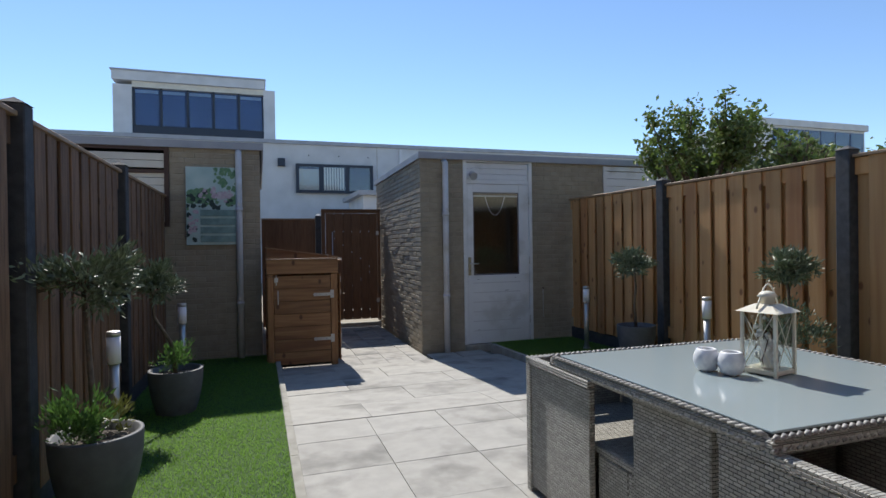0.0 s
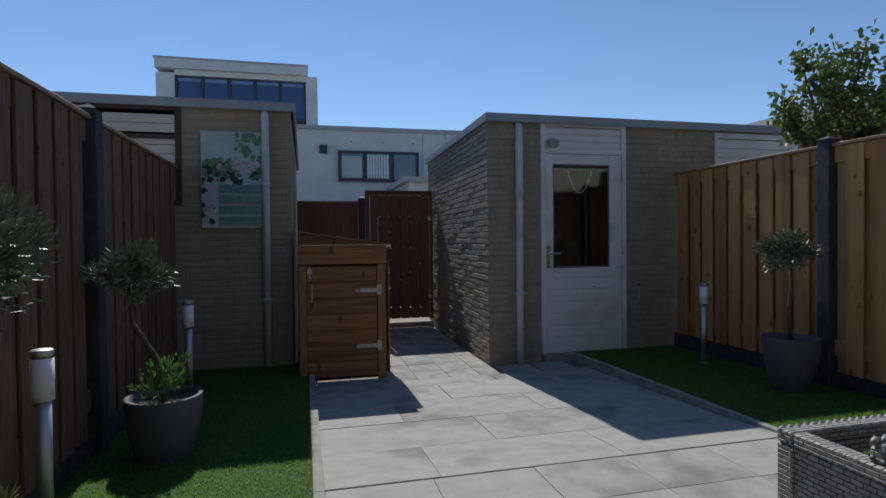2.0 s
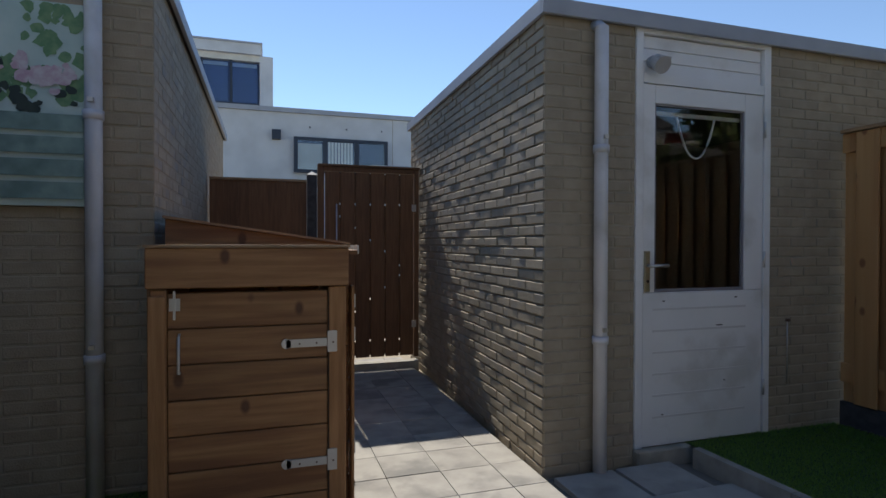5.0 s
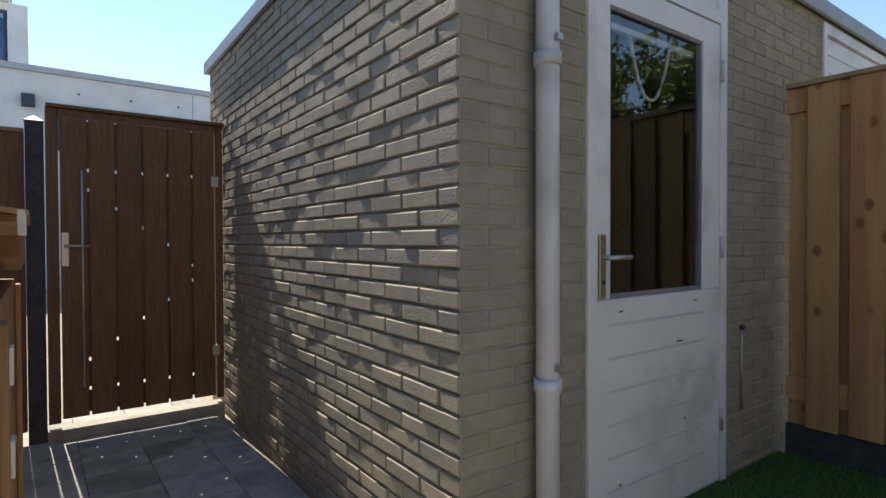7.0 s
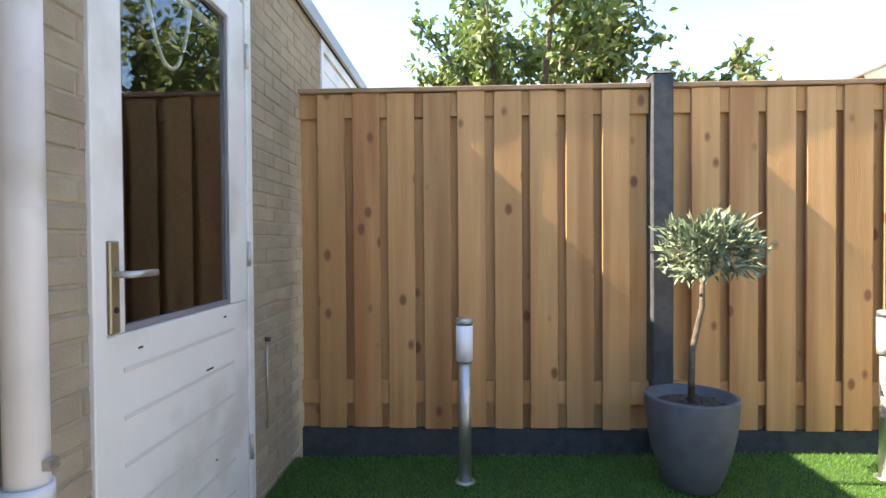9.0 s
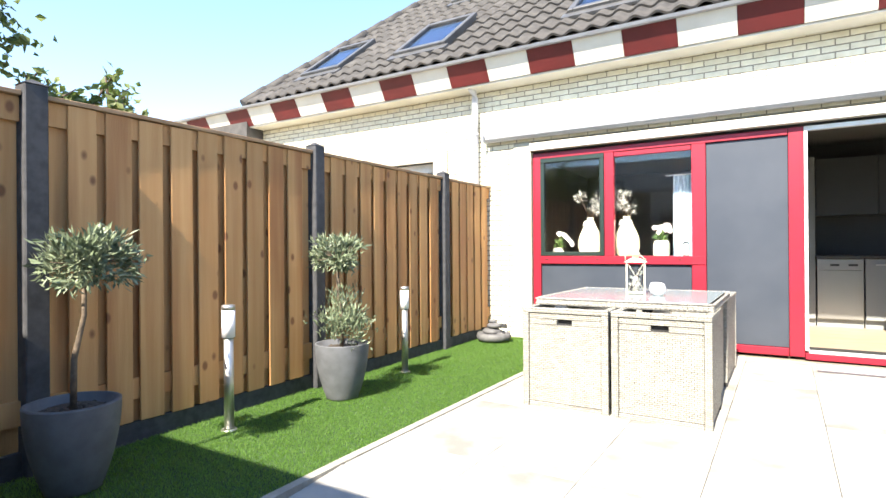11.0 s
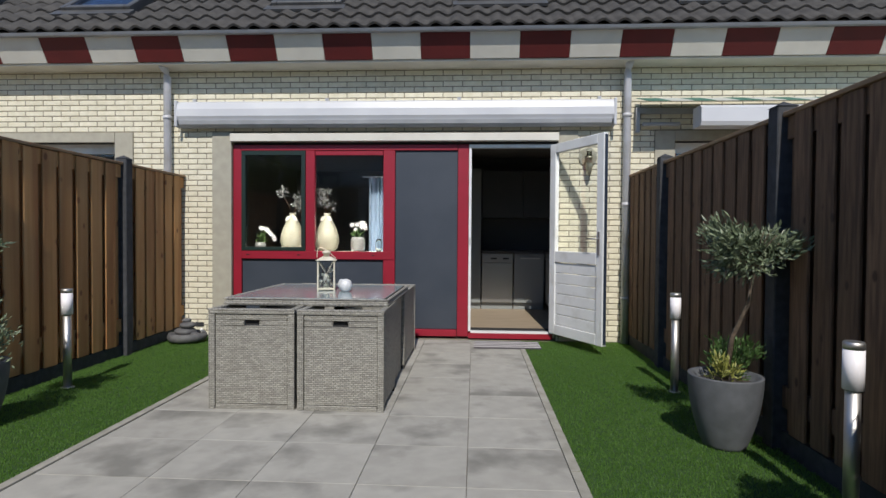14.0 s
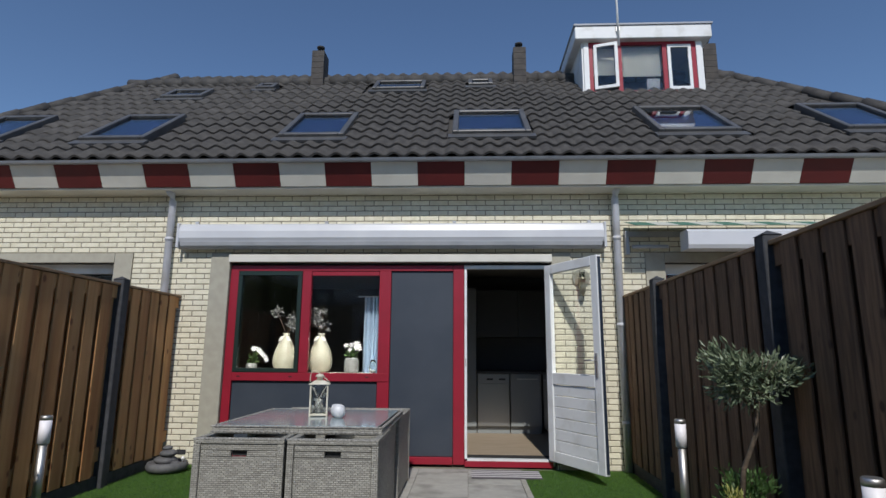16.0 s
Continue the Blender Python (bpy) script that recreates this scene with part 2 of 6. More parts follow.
M["bwood_v"] = material("brown_stained_upright", (0.35, 0.18, 0.075), 0.7, vary=(0.25, 0.12, 0.045), scale=6, stretch=(9, 9, 0.7), per_object=0.12, bump=0.3, bscale=40)
M["hinge"] = material("galvanised_metal", (0.55, 0.53, 0.49), 0.5, metal=0.4)
M["pic_sky"] = material("print_pale", (0.36, 0.50, 0.50), 0.8, vary=(0.48, 0.60, 0.58), scale=5)
M["pic_green"] = material("print_green", (0.10, 0.22, 0.12), 0.8, vary=(0.18, 0.30, 0.16), scale=30)
M["pic_dark"] = material("print_dark", (0.03, 0.05, 0.045), 0.8)
M["pic_pink"] = material("print_petal", (0.55, 0.52, 0.55), 0.8, vary=(0.45, 0.32, 0.40), scale=30)
M["pic_wood"] = material("print_planks", (0.22, 0.33, 0.31), 0.8, vary=(0.14, 0.22, 0.21), scale=12)


def add_knots(m, color, size=0.15, scale=7.5):
    """Small dark knots with a soft ring in a wood material."""
    nt = m.node_tree
    N, L = nt.nodes, nt.links
    b = N["Principled BSDF"]
    src = b.inputs["Base Color"].links[0].from_socket
    geo = N.new("ShaderNodeNewGeometry")
    mp = N.new("ShaderNodeMapping")
    mp.inputs["Scale"].default_value = (1.0, 1.0, 0.62)
    L.new(geo.outputs["Position"], mp.inputs["Vector"])
    v = N.new("ShaderNodeTexVoronoi")
    v.inputs["Scale"].default_value = scale
    L.new(mp.outputs["Vector"], v.inputs["Vector"])
    r = N.new("ShaderNodeMapRange")
    r.inputs["From Min"].default_value, r.inputs["From Max"].default_value = size * 0.55, size
    r.inputs["To Min"].default_value, r.inputs["To Max"].default_value = 0.85, 0.0
    L.new(v.outputs["Distance"], r.inputs["Value"])
    x = N.new("ShaderNodeMix")
    x.data_type = "RGBA"
    L.new(r.outputs[0], x.inputs["Factor"])
    L.new(src, x.inputs[6])
    x.inputs[7].default_value = (*color, 1)
    L.new(x.outputs[2], b.inputs["Base Color"])


add_knots(M["board"], (0.17, 0.06, 0.022), 0.165, 7.0)
add_knots(M["board_l"], (0.06, 0.03, 0.018))
add_knots(M["bwood"], (0.08, 0.032, 0.015), 0.17, 7.0)
M["joint"] = material("joint_sand", (0.17, 0.16, 0.14), 0.95)
M["slab_s"] = material("small_tile", (0.38, 0.37, 0.34), 0.85, vary=(0.29, 0.28, 0.26), scale=6, stain=(0.20, 0.20, 0.19), sscale=3, per_object=0.06)
M["hbrick_o"] = material("cream_brick_single", (0.74, 0.70, 0.56), 0.8, vary=(0.65, 0.61, 0.47), scale=12, bump=0.3, bscale=140, per_object=0.06)
def weave_mat(name, a, b, dark):
    """Woven flat strands: rows of offset strands with dark gaps."""
    m = material(name, a, 0.55)
    nt = m.node_tree
    N, L = nt.nodes, nt.links
    bs = N["Principled BSDF"]
    geo = N.new("ShaderNodeNewGeometry")
    sep = N.new("ShaderNodeSeparateXYZ")
    L.new(geo.outputs["Position"], sep.inputs[0])
    add = N.new("ShaderNodeMath")
    L.new(sep.outputs["X"], add.inputs[0])
    L.new(sep.outputs["Y"], add.inputs[1])
    nsep = N.new("ShaderNodeSeparateXYZ")
    L.new(geo.outputs["True Normal"], nsep.inputs[0])
    flat = N.new("ShaderNodeMath")
    flat.operation = "ABSOLUTE"
    L.new(nsep.outputs["Z"], flat.inputs[0])
    zz = N.new("ShaderNodeMath")
    zz.operation = "MULTIPLY_ADD"
    L.new(sep.outputs["Y"], zz.inputs[0])
    L.new(flat.outputs[0], zz.inputs[1])
    L.new(sep.outputs["Z"], zz.inputs[2])
    com = N.new("ShaderNodeCombineXYZ")
    L.new(add.outputs[0], com.inputs["X"])
    L.new(zz.outputs[0], com.inputs["Y"])
    br = N.new("ShaderNodeTexBrick")
    br.inputs["Scale"].default_value = 1.0
    br.inputs["Brick Width"].default_value, br.inputs["Row Height"].default_value = 0.030, 0.0125
    br.inputs["Mortar Size"].default_value, br.inputs["Mortar Smooth"].default_value = 0.0020, 1.0
    br.inputs["Color1"].default_value, br.inputs["Color2"].default_value, br.inputs["Mortar"].default_value = (*a, 1), (*b, 1), (*dark, 1)
    L.new(com.outputs[0], br.inputs["Vector"])
    L.new(br.outputs["Color"], bs.inputs["Base Color"])
    inv = N.new("ShaderNodeMath")
    inv.operation = "SUBTRACT"
    inv.inputs[0].default_value = 1.0
    L.new(br.outputs["Fac"], inv.inputs[1])
    bp = N.new("ShaderNodeBump")
    bp.inputs["Strength"].default_value, bp.inputs["Distance"].default_value = 1.0, 0.006
    L.new(inv.outputs[0], bp.inputs["Height"])
    L.new(bp.outputs["Normal"], bs.inputs["Normal"])
    return m


M["weave"] = weave_mat("grey_wicker_weave", (0.41, 0.40, 0.355), (0.27, 0.262, 0.232), (0.12, 0.115, 0.10))
M["strand"] = material("wicker_edge", (0.38, 0.37, 0.34), 0.5, vary=(0.14, 0.135, 0.125), scale=70)
M["soil"] = material("potting_soil", (0.035, 0.026, 0.02), 0.95, vary=(0.09, 0.075, 0.06), scale=60, bump=0.8, bscale=90)
M["leaf_d"] = material("shrub_leaf", (0.06, 0.12, 0.035), 0.5, vary=(0.11, 0.19, 0.06), scale=25, island=0.3)
M["leaf_y"] = material("yellow_green_leaf", (0.24, 0.25, 0.06), 0.5, island=0.3)
M["leaf_t"] = material("garden_tree_leaf", (0.11, 0.155, 0.045), 0.55, vary=(0.20, 0.23, 0.08), scale=3, island=0.35)
M["stone"] = material("dark_pebble", (0.085, 0.085, 0.09), 0.7, vary=(0.14, 0.14, 0.14), scale=14)
M["ceramic"] = material("pale_ceramic", (0.46, 0.43, 0.33), 0.5, vary=(0.38, 0.36, 0.27), scale=7)
M["grey_pot"] = material("grey_textured_pot", (0.28, 0.28, 0.27), 0.8, vary=(0.18, 0.18, 0.17), scale=60, bump=0.6, bscale=120)
M["petal"] = material("white_petal", (0.80, 0.79, 0.77), 0.6, island=0.08)
M["cream_m"] = material("cream_lantern_metal", (0.70, 0.67, 0.56), 0.45, vary=(0.60, 0.56, 0.44), scale=20)
M["twig"] = material("dark_twig", (0.06, 0.035, 0.025), 0.8)
M["wax"] = material("white_candle", (0.80, 0.79, 0.76), 0.5)
M["cup"] = material("white_speckled_ceramic", (0.74, 0.75, 0.76), 0.4, vary=(0.58, 0.60, 0.63), scale=35)
M["mat_a"] = material("mat_dark_stripe", (0.10, 0.09, 0.10), 0.95)
M["mat_b"] = material("mat_pale_stripe", (0.55, 0.53, 0.53), 0.95)
M["curtain"] = material("pale_blue_curtain", (0.35, 0.45, 0.58), 0.9)
M["far_glass"] = glass_mat("far_window_glass", (0.6, 0.75, 1.0))
M["far_dark"] = material("far_window_inside", (0.02, 0.05, 0.14), 0.4)
M["pot"] = material("ribbed_grey_pot", (0.115, 0.122, 0.135), 0.65, vary=(0.085, 0.092, 0.10), scale=12)
translucent(M["leaf_t"], (0.14, 0.22, 0.05), 0.3)
translucent(M["leaf_d"], (0.12, 0.26, 0.05), 0.3)
# ---- setting ----
struct("ground", B(-60, -60, -0.5, 60, 120, -0.16), M["mortar"], "bare ground")
FAR = (KX1 + KX0) / 2


def ground_z(y):
    """Height of the paving and turf: level by the house, falling towards the sheds."""
    return -0.02 - 0.10 * min(max((y - 5.70) / 2.4, 0.0), 1.0) if y > 5.70 else 0.0


def turf_z(y):
    """The turf keeps nearly level while the paving beside it falls."""
    return -0.045 * min(max((y - 6.0) / 2.4, 0.0), 1.0)


# ---- brick walls ----
def brick_wall(owner, u0, u1, z0, z1, place, thick, brick_mat, far_mat, joint_mat, holes=(), parts=0, near=None, course=0.0625, length=0.21, head=0.10, gap=0.011, rough=0.0, name="brick", seed=1, proud=0.012):
    """Bricks in running bond. place(u, out, z) gives the world point; out is towards the open air. Bricks become parts of owner up to the
    given number, those nearest to the point near first; the rest are joined into one mesh."""
    rnd = random.Random(seed)
    pitch = length + gap
    spots = []
    for r in range(int(round((z1 - z0) / course))):
        z = z0 + r * course
        u = u0 - (pitch / 2 if r % 2 else 0.0)
        while u < u1 - 0.02:
            a, c = max(u, u0), min(u + length, u1)
            cuts = [(a, c)]
            for h0, h1, k0, k1 in holes:
                if z + course - gap > k0 + 0.01 and z < k1 - 0.01:
                    nxt = []
                    for s, e in cuts:
                        if e <= h0 or s >= h1:
                            nxt.append((s, e))
                        else:
                            nxt += [(s, h0)] if h0 - s > 0.015 else []
                            nxt += [(h1, e)] if e - h1 > 0.015 else []
                    cuts = nxt
            spots += [(s, e, z) for s, e in cuts if e - s > 0.015]
            u += pitch
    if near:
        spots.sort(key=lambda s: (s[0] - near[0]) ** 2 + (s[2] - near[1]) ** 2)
    shared = {}
    vs, fs = [], []
    O, UX = Vector(place(0, 0, 0)), Vector(place(1, 0, 0)) - Vector(place(0, 0, 0))
    OX = Vector(place(0, 1, 0)) - O
    for i, (s, e, z) in enumerate(spots):
        w, h = round(e - s, 3), course - gap
        tilt, push = rnd.uniform(*(rough if isinstance(rough, tuple) else (-rough, rough))), rnd.uniform(0, 0.5) * proud
        c = 0.004
        outline = [(0, 0), (w, 0), (w, h), (0, h)]
        inner = [(c, c), (w - c, c), (w - c, h - c), (c, h - c)]
        if i < parts:
            if w not in shared:
                bm = bmesh.new()
                back = [bm.verts.new((x, -thick, q)) for x, q in outline]
                mid = [bm.verts.new((x, -c, q)) for x, q in outline]
                front = [bm.verts.new((x, 0, q)) for x, q in inner]
                for A, C in ((back, mid), (mid, front)):
                    for k in range(4):
                        bm.faces.new((A[k], A[(k + 1) % 4], C[(k + 1) % 4], C[k]))
                bm.faces.new(front)
                shared[w] = mesh_of(name, bm, brick_mat)
            ob = new(name, shared[w])
            ob.parent = owner
            basis = Matrix((UX, OX, Vector((0, 0, 1)))).transposed().to_4x4()
            ob.matrix_basis = owner.matrix_basis.inverted() @ Matrix.Translation(place(s, proud + push - 0.003, z)) @ basis @ pose(0, 0, 0, 0, 0, tilt)
        else:
            n = len(vs)
            t = math.tan(radians(tilt))
            for q, d in ((outline, -thick), (outline, -c), (inner, 0.0)):
                for x, zz in q:
                    vs.append(place(s + x, proud + push - 0.003 + d + x * t, z + zz))
            for A, C in ((0, 4), (4, 8)):
                for k in range(4):
                    fs.append((n + A + k, n + A + (k + 1) % 4, n + C + (k + 1) % 4, n + C + k))
            fs.append((n + 8, n + 9, n + 10, n + 11))
    if fs:
        me = bpy.data.meshes.new("bricks")
        me.from_pydata(vs, [], fs)
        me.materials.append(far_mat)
        bm = bmesh.new()
        bm.from_mesh(me)
        bmesh.ops.recalc_face_normals(bm, faces=bm.faces)
        bm.to_mesh(me)
        bm.free()
        ob = new("bricks", me)
        ob.parent = owner
        ob.matrix_basis = owner.matrix_basis.inverted()
        tagged(ob, kind="stuff")


def wall_core(bm, x0, x1, y0, y1, z0, z1, holes=()):
    """A wall along x with openings (x0, x1, z0, z1) through it."""
    xs = sorted({x0, x1, *[h[0] for h in holes], *[h[1] for h in holes]})
    for a, c in zip(xs, xs[1:]):
        cut = [(h[2], h[3]) for h in holes if h[0] < (a + c) / 2 < h[1]]
        z = z0
        for k0, k1 in sorted(cut):
            if k0 > z:
                box(bm, a, y0, z, c, y1, k0)
            z = k1
        if z < z1:
            box(bm, a, y0, z, c, y1, z1)


# ---- house ----
EAVE_Z, EAVE_Y, TAN = 3.40, 2.0, math.tan(radians(38))
house_wall = struct("wall_house", bmesh.new(), M["hmortar"], "cream brick rear wall of the terraced house")
bm = bmesh.new()
OPEN = (0.66, 4.40, 0.0, 2.36)
NEIGH_L, NEIGH_R = (5.80, 8.2, 0.0, 2.36), (-3.4, -0.62, 0.0, 2.36)
wall_core(bm, -9, 15, FY - 0.30, FY, -0.1, 3.25, (OPEN, NEIGH_L, NEIGH_R))
bm.to_mesh(house_wall.data)
bm.free()
PIERS = [(4.40, 4.63, 0, 2.36), (5.58, 5.80, 0, 2.36), (-0.62, -0.40, 0, 2.36), (0.44, 0.66, 2.20, 2.36)]
for x0, x1, z0, z1 in PIERS:
    part("pier", B(x0 + 0.002, FY - 0.01, z0, x1 - 0.002, FY + 0.022, z1), M["pier"], house_wall, "beige painted masonry strip")




# window and door front, one unit
unit = struct("window_1", B(4.395, FY - 0.09, 0.03, 4.30, FY - 0.02, 2.22), M["red"], "dark red window frame with anthracite panels")
def bar(x0, x1, z0, z1, y0=FY - 0.09, y1=FY - 0.02, m="red", n="window_frame", own=None):
    return part(n, B(x0, y0, z0, x1, y1, z1, bevel=0.004), M[m], own or unit)
bar(1.785, 4.30, 2.155, 2.22)
bar(2.50, 4.30, 0.90, 0.992, y1=FY - 0.012)
bar(3.435, 3.54, 0.992, 2.155)
bar(2.50, 2.635, 0.11, 2.155)
bar(1.655, 1.78, 0.03, 2.22)
bar(1.785, 4.30, 0.03, 0.105, y1=FY - 0.012)
bar(2.64, 4.298, 0.106, 0.898, FY - 0.07, FY - 0.045, "panel", "lower_panel")
bar(1.782, 2.498, 0.107, 2.153, FY - 0.07, FY - 0.045, "panel", "tall_panel")
for z0, z1, x0, x1 in ((2.10, 2.153, 3.54, 4.298), (0.994, 1.04, 3.54, 4.298), (1.04, 2.10, 3.542, 3.59), (1.04, 2.10, 4.25, 4.298)):
    bar(x0, x1, z0, z1, FY - 0.075, FY - 0.008, "frame_g", "sash_frame")
part("pane", B(3.592, FY - 0.05, 1.042, 4.248, FY - 0.044, 2.098), M["pane"], unit).visible_shadow = False
part("pane", B(2.64, FY - 0.055, 0.995, 3.432, FY - 0.049, 2.098), M["pane"], unit).visible_shadow = False
bar(2.64, 3.432, 2.10, 2.153, FY - 0.075, FY - 0.03, "red", "vent_grille")
for x in (4.22, 3.62, 3.30, 2.75):
    bar(x - 0.02, x + 0.02, 0.945, 0.955, FY - 0.012, FY - 0.008, "frame_g", "drain_slot")
# lintel strip, threshold, door frame
part("lintel", B(0.655, FY - 0.02, 2.25, 4.405, FY + 0.060, 2.340, bevel=0.004), M["fwhite"], house_wall, "cream lintel board")
part("lintel_gap", B(0.662, FY - 0.08, 2.222, 4.398, FY - 0.05, 2.25), M["dark"], house_wall)
frame_1 = struct("door_1", B(0.70, FY - 0.09, 0.02, 1.652, FY + 0.015, 0.075), M["red"], "dark red threshold and white frame of the kitchen doorway")
for x0, x1, z0, z1 in ((1.625, 1.652, 0.095, 2.18), (0.675, 0.70, 0.03, 2.18), (0.675, 1.652, 2.182, 2.22)):
    part("door_frame", B(x0, FY - 0.09, z0, x1, FY - 0.02, z1), M["white"], frame_1)
part("sill_strip", B(0.70, FY - 0.09, 0.077, 1.624, FY - 0.005, 0.094), M["white"], frame_1)
part("strike_plate", B(1.632, FY - 0.021, 1.08, 1.645, FY - 0.016, 1.16), M["steel"], frame_1)


def open_door(at):
    """The kitchen door, its hinge edge at the origin, the leaf along +x, 0.88 wide."""
    d = thing("patio_door", "open white half-glazed kitchen door with a slatted lower panel", "door", at)
    W, T = 0.88, 0.055
    for x0, x1, z0, z1 in ((0, 0.10, 0, 2.10), (W - 0.10, W, 0, 2.10), (0.10, W - 0.10, 2.0, 2.10), (0.10, W - 0.10, 0.80, 0.92), (0.10, W - 0.10, 0, 0.11)):
        part("stile" if z1 - z0 > 1 else "rail", B(x0, -T, z0, x1, 0, z1, bevel=0.005), M["white"], d)
    part("pane", B(0.10, -0.031, 0.92, W - 0.10, -0.025, 2.0), M["pane"], d, "clear glass pane").visible_shadow = False
    for k in range(6):
        z = 0.115 + k * 0.114
        part("slat", B(0.102, -0.042, z, W - 0.102, -0.014, z + 0.108, bevel=0.004), M["white"], d)
    for s in (0, 1):
        y = 0.002 if s == 0 else -T - 0.014
        h = part("handle_plate", B(W - 0.068, y, 0.90, W - 0.036, y + 0.012, 1.13, bevel=0.003), M["steel"], d)
        bm = bmesh.new()
        o = 0.045 if s == 0 else -0.045
        tube(bm, [(W - 0.052, y, 1.06), (W - 0.052, y + o, 1.06), (W - 0.17, y + o, 1.06)], 0.009)
        part("lever", bm, M["steel"], h)
    for z in (0.25, 1.0, 1.85):
        bm = bmesh.new()
        tube(bm, [(-0.008, -0.01, z), (-0.008, -0.01, z + 0.10)], 0.010)
        part("hinge", bm, M["white"], d)
    part("weather_strip", B(W + 0.001, -T + 0.01, 0.02, W + 0.008, -0.012, 2.08), M["navy"], d)
    return d


open_door(Matrix.Translation((0.70, FY + 0.012, 0.10)) @ pose(0, 0, 0, 0, 0, 180 - 62))

vent = thing("air_grille", "small dark air grille low in the cream brick wall", "grille", pose(4.74, FY + 0.004, 0.10))
part("frame", B(0, -0.01, 0, 0.10, 0.004, 0.052), M["dark"], vent)
for k in range(5):
    part("bar", B(0.008 + k * 0.018, 0.0045, 0.005, 0.018 + k * 0.018, 0.010, 0.047), M["post"], vent)

# awning cassette
aw = thing("awning_cassette", "white aluminium awning cassette with a grey lower edge above the windows", "awning", pose(0.05, FY, 2.40))
bm = bmesh.new()
prof = [(0.03, 0.05), (0.13, 0.075), (0.155, 0.12), (0.155, 0.20), (0.135, 0.27), (0.095, 0.295), (0.03, 0.295)]
def extrude_x(bm, prof, x0, x1):
    a = [bm.verts.new((x0, y, z)) for y, z in prof]
    b = [bm.verts.new((x1, y, z)) for y, z in prof]
    n = len(prof)
    for k in range(n):
        bm.faces.new((a[k], a[(k + 1) % n], b[(k + 1) % n], b[k]))
    bm.faces.new(a)
    bm.faces.new(b[::-1])
extrude_x(bm, prof, 0.03, 4.93)
part("casing", bm, M["alu"], aw)
bm = bmesh.new()
extrude_x(bm, [(0.04, 0.0), (0.105, 0.0), (0.138, 0.03), (0.15, 0.072), (0.13, 0.072), (0.04, 0.046)], 0.05, 4.91)
part("front_rail", bm, M["zinc"], aw, "grey front rail")
for x in (0.0, 4.93):
    part("end_cap", B(x, 0.025, 0.0, x + 0.03, 0.16, 0.30, bevel=0.01), M["alu"], aw)
for x in (0.15, 1.7, 3.2, 4.75):
    part("bracket", B(x, 0.026, 0.296, x + 0.04, 0.06, 0.335), M["zinc"], aw)

# neighbour's awning, half out
na = thing("neighbour_awning", "white awning cassette with green striped cloth next door", "awning", pose(-3.6, FY, 2.26))
bm = bmesh.new()
extrude_x(bm, [(0.30, 0.06), (0.50, 0.06), (0.52, 0.10), (0.52, 0.24), (0.48, 0.27), (0.30, 0.27)], 0.0, 2.90)
part("casing", bm, M["alu"], na)
for k in range(14):
    x = 0.2 + k * 0.23
    bm = bmesh.new()
    vs = [bm.verts.new(p) for p in ((x, 0.06, 0.45), (x + 0.23, 0.06, 0.45), (x + 0.23, 0.46, 0.325), (x, 0.46, 0.325), (x, 0.06, 0.445), (x + 0.23, 0.06, 0.445), (x + 0.23, 0.46, 0.32), (x, 0.46, 0.32))]
    for f in ((0, 1, 2, 3), (4, 7, 6, 5), (0, 4, 5, 1), (2, 6, 7, 3), (1, 5, 6, 2), (0, 3, 7, 4)):
        bm.faces.new([vs[i] for i in f])
    part("cloth_stripe", bm, M["cloth_g"] if k % 2 else M["cloth_w"], na, "green cloth stripe" if k % 2 else "")
part("end_plate", B(3.39, 0.026, 0.07, 3.43, 0.10, 0.34), M["zinc"], na)
part("wall_rail", B(0.0, 0.026, 0.28, 3.39, 0.055, 0.34), M["zinc"], na)
part("arm", B(2.95, 0.06, 0.14, 3.36, 0.10, 0.18, bevel=0.01), M["zinc"], na)

# neighbours' openings, closed with a dark window
for i, (x0, x1, z0, z1) in enumerate((NEIGH_L, NEIGH_R)):
    w = struct(f"window_{i + 2}", B(x0, FY - 0.2, z0, x1, FY - 0.15, 0.9), M["white"], "window of the house next door behind the fence")
    part("pane", B(x0 + 0.06, FY - 0.18, 0.9, x1 - 0.06, FY - 0.172, 2.14), M["pane"], w)
    part("window_frame", B(x0, FY - 0.2, 2.14, x1, FY - 0.13, 2.25), M["white"], w)
    for a in (x0, x1 - 0.06):
        part("window_frame", B(a, FY - 0.2, 0.9, a + 0.06, FY - 0.13, 2.14), M["red"] if i else M["white"], w)
    part("lintel", B(x0, FY - 0.02, 2.25, x1, FY + 0.028, 2.36), M["pier"], w)
    part("blind", B(x0 + 0.06, FY - 0.24, 0.9, x1 - 0.06, FY - 0.22, 2.14), M["dark"], w)


# downpipes
def downpipe(name, x, y, z0, z1, mat, r=0.042, rings=(), elbow=None, label="grey plastic downpipe clamped to the brick wall"):
    d = thing(name, label, "downpipe", pose(x, y, 0))
    bm = bmesh.new()
    pts = [(0, 0, z0), (0, 0, z1)]
    if elbow:
        pts += elbow
    tube(bm, pts, r, 16)
    part("pipe", bm, mat, d)
    for z in rings:
        bm = bmesh.new()
        lathe(bm, [(r + 0.001, z - 0.02), (r + 0.007, z - 0.02), (r + 0.007, z + 0.02), (r + 0.001, z + 0.02)], 16)
        part("collar", bm, mat, d)
        part("clamp", B(-0.012, -0.055, z + 0.05, 0.012, -r, z + 0.07), M["steel"], d)
    return d


for x in (5.13, -0.08):
    downpipe("downpipe", x, FY + 0.075, 0.0, 2.98, M["white_pipe"], 0.042, (0.50, 1.54, 2.52), [(0, 0.04, 3.05), (0, 0.13, 3.10)])

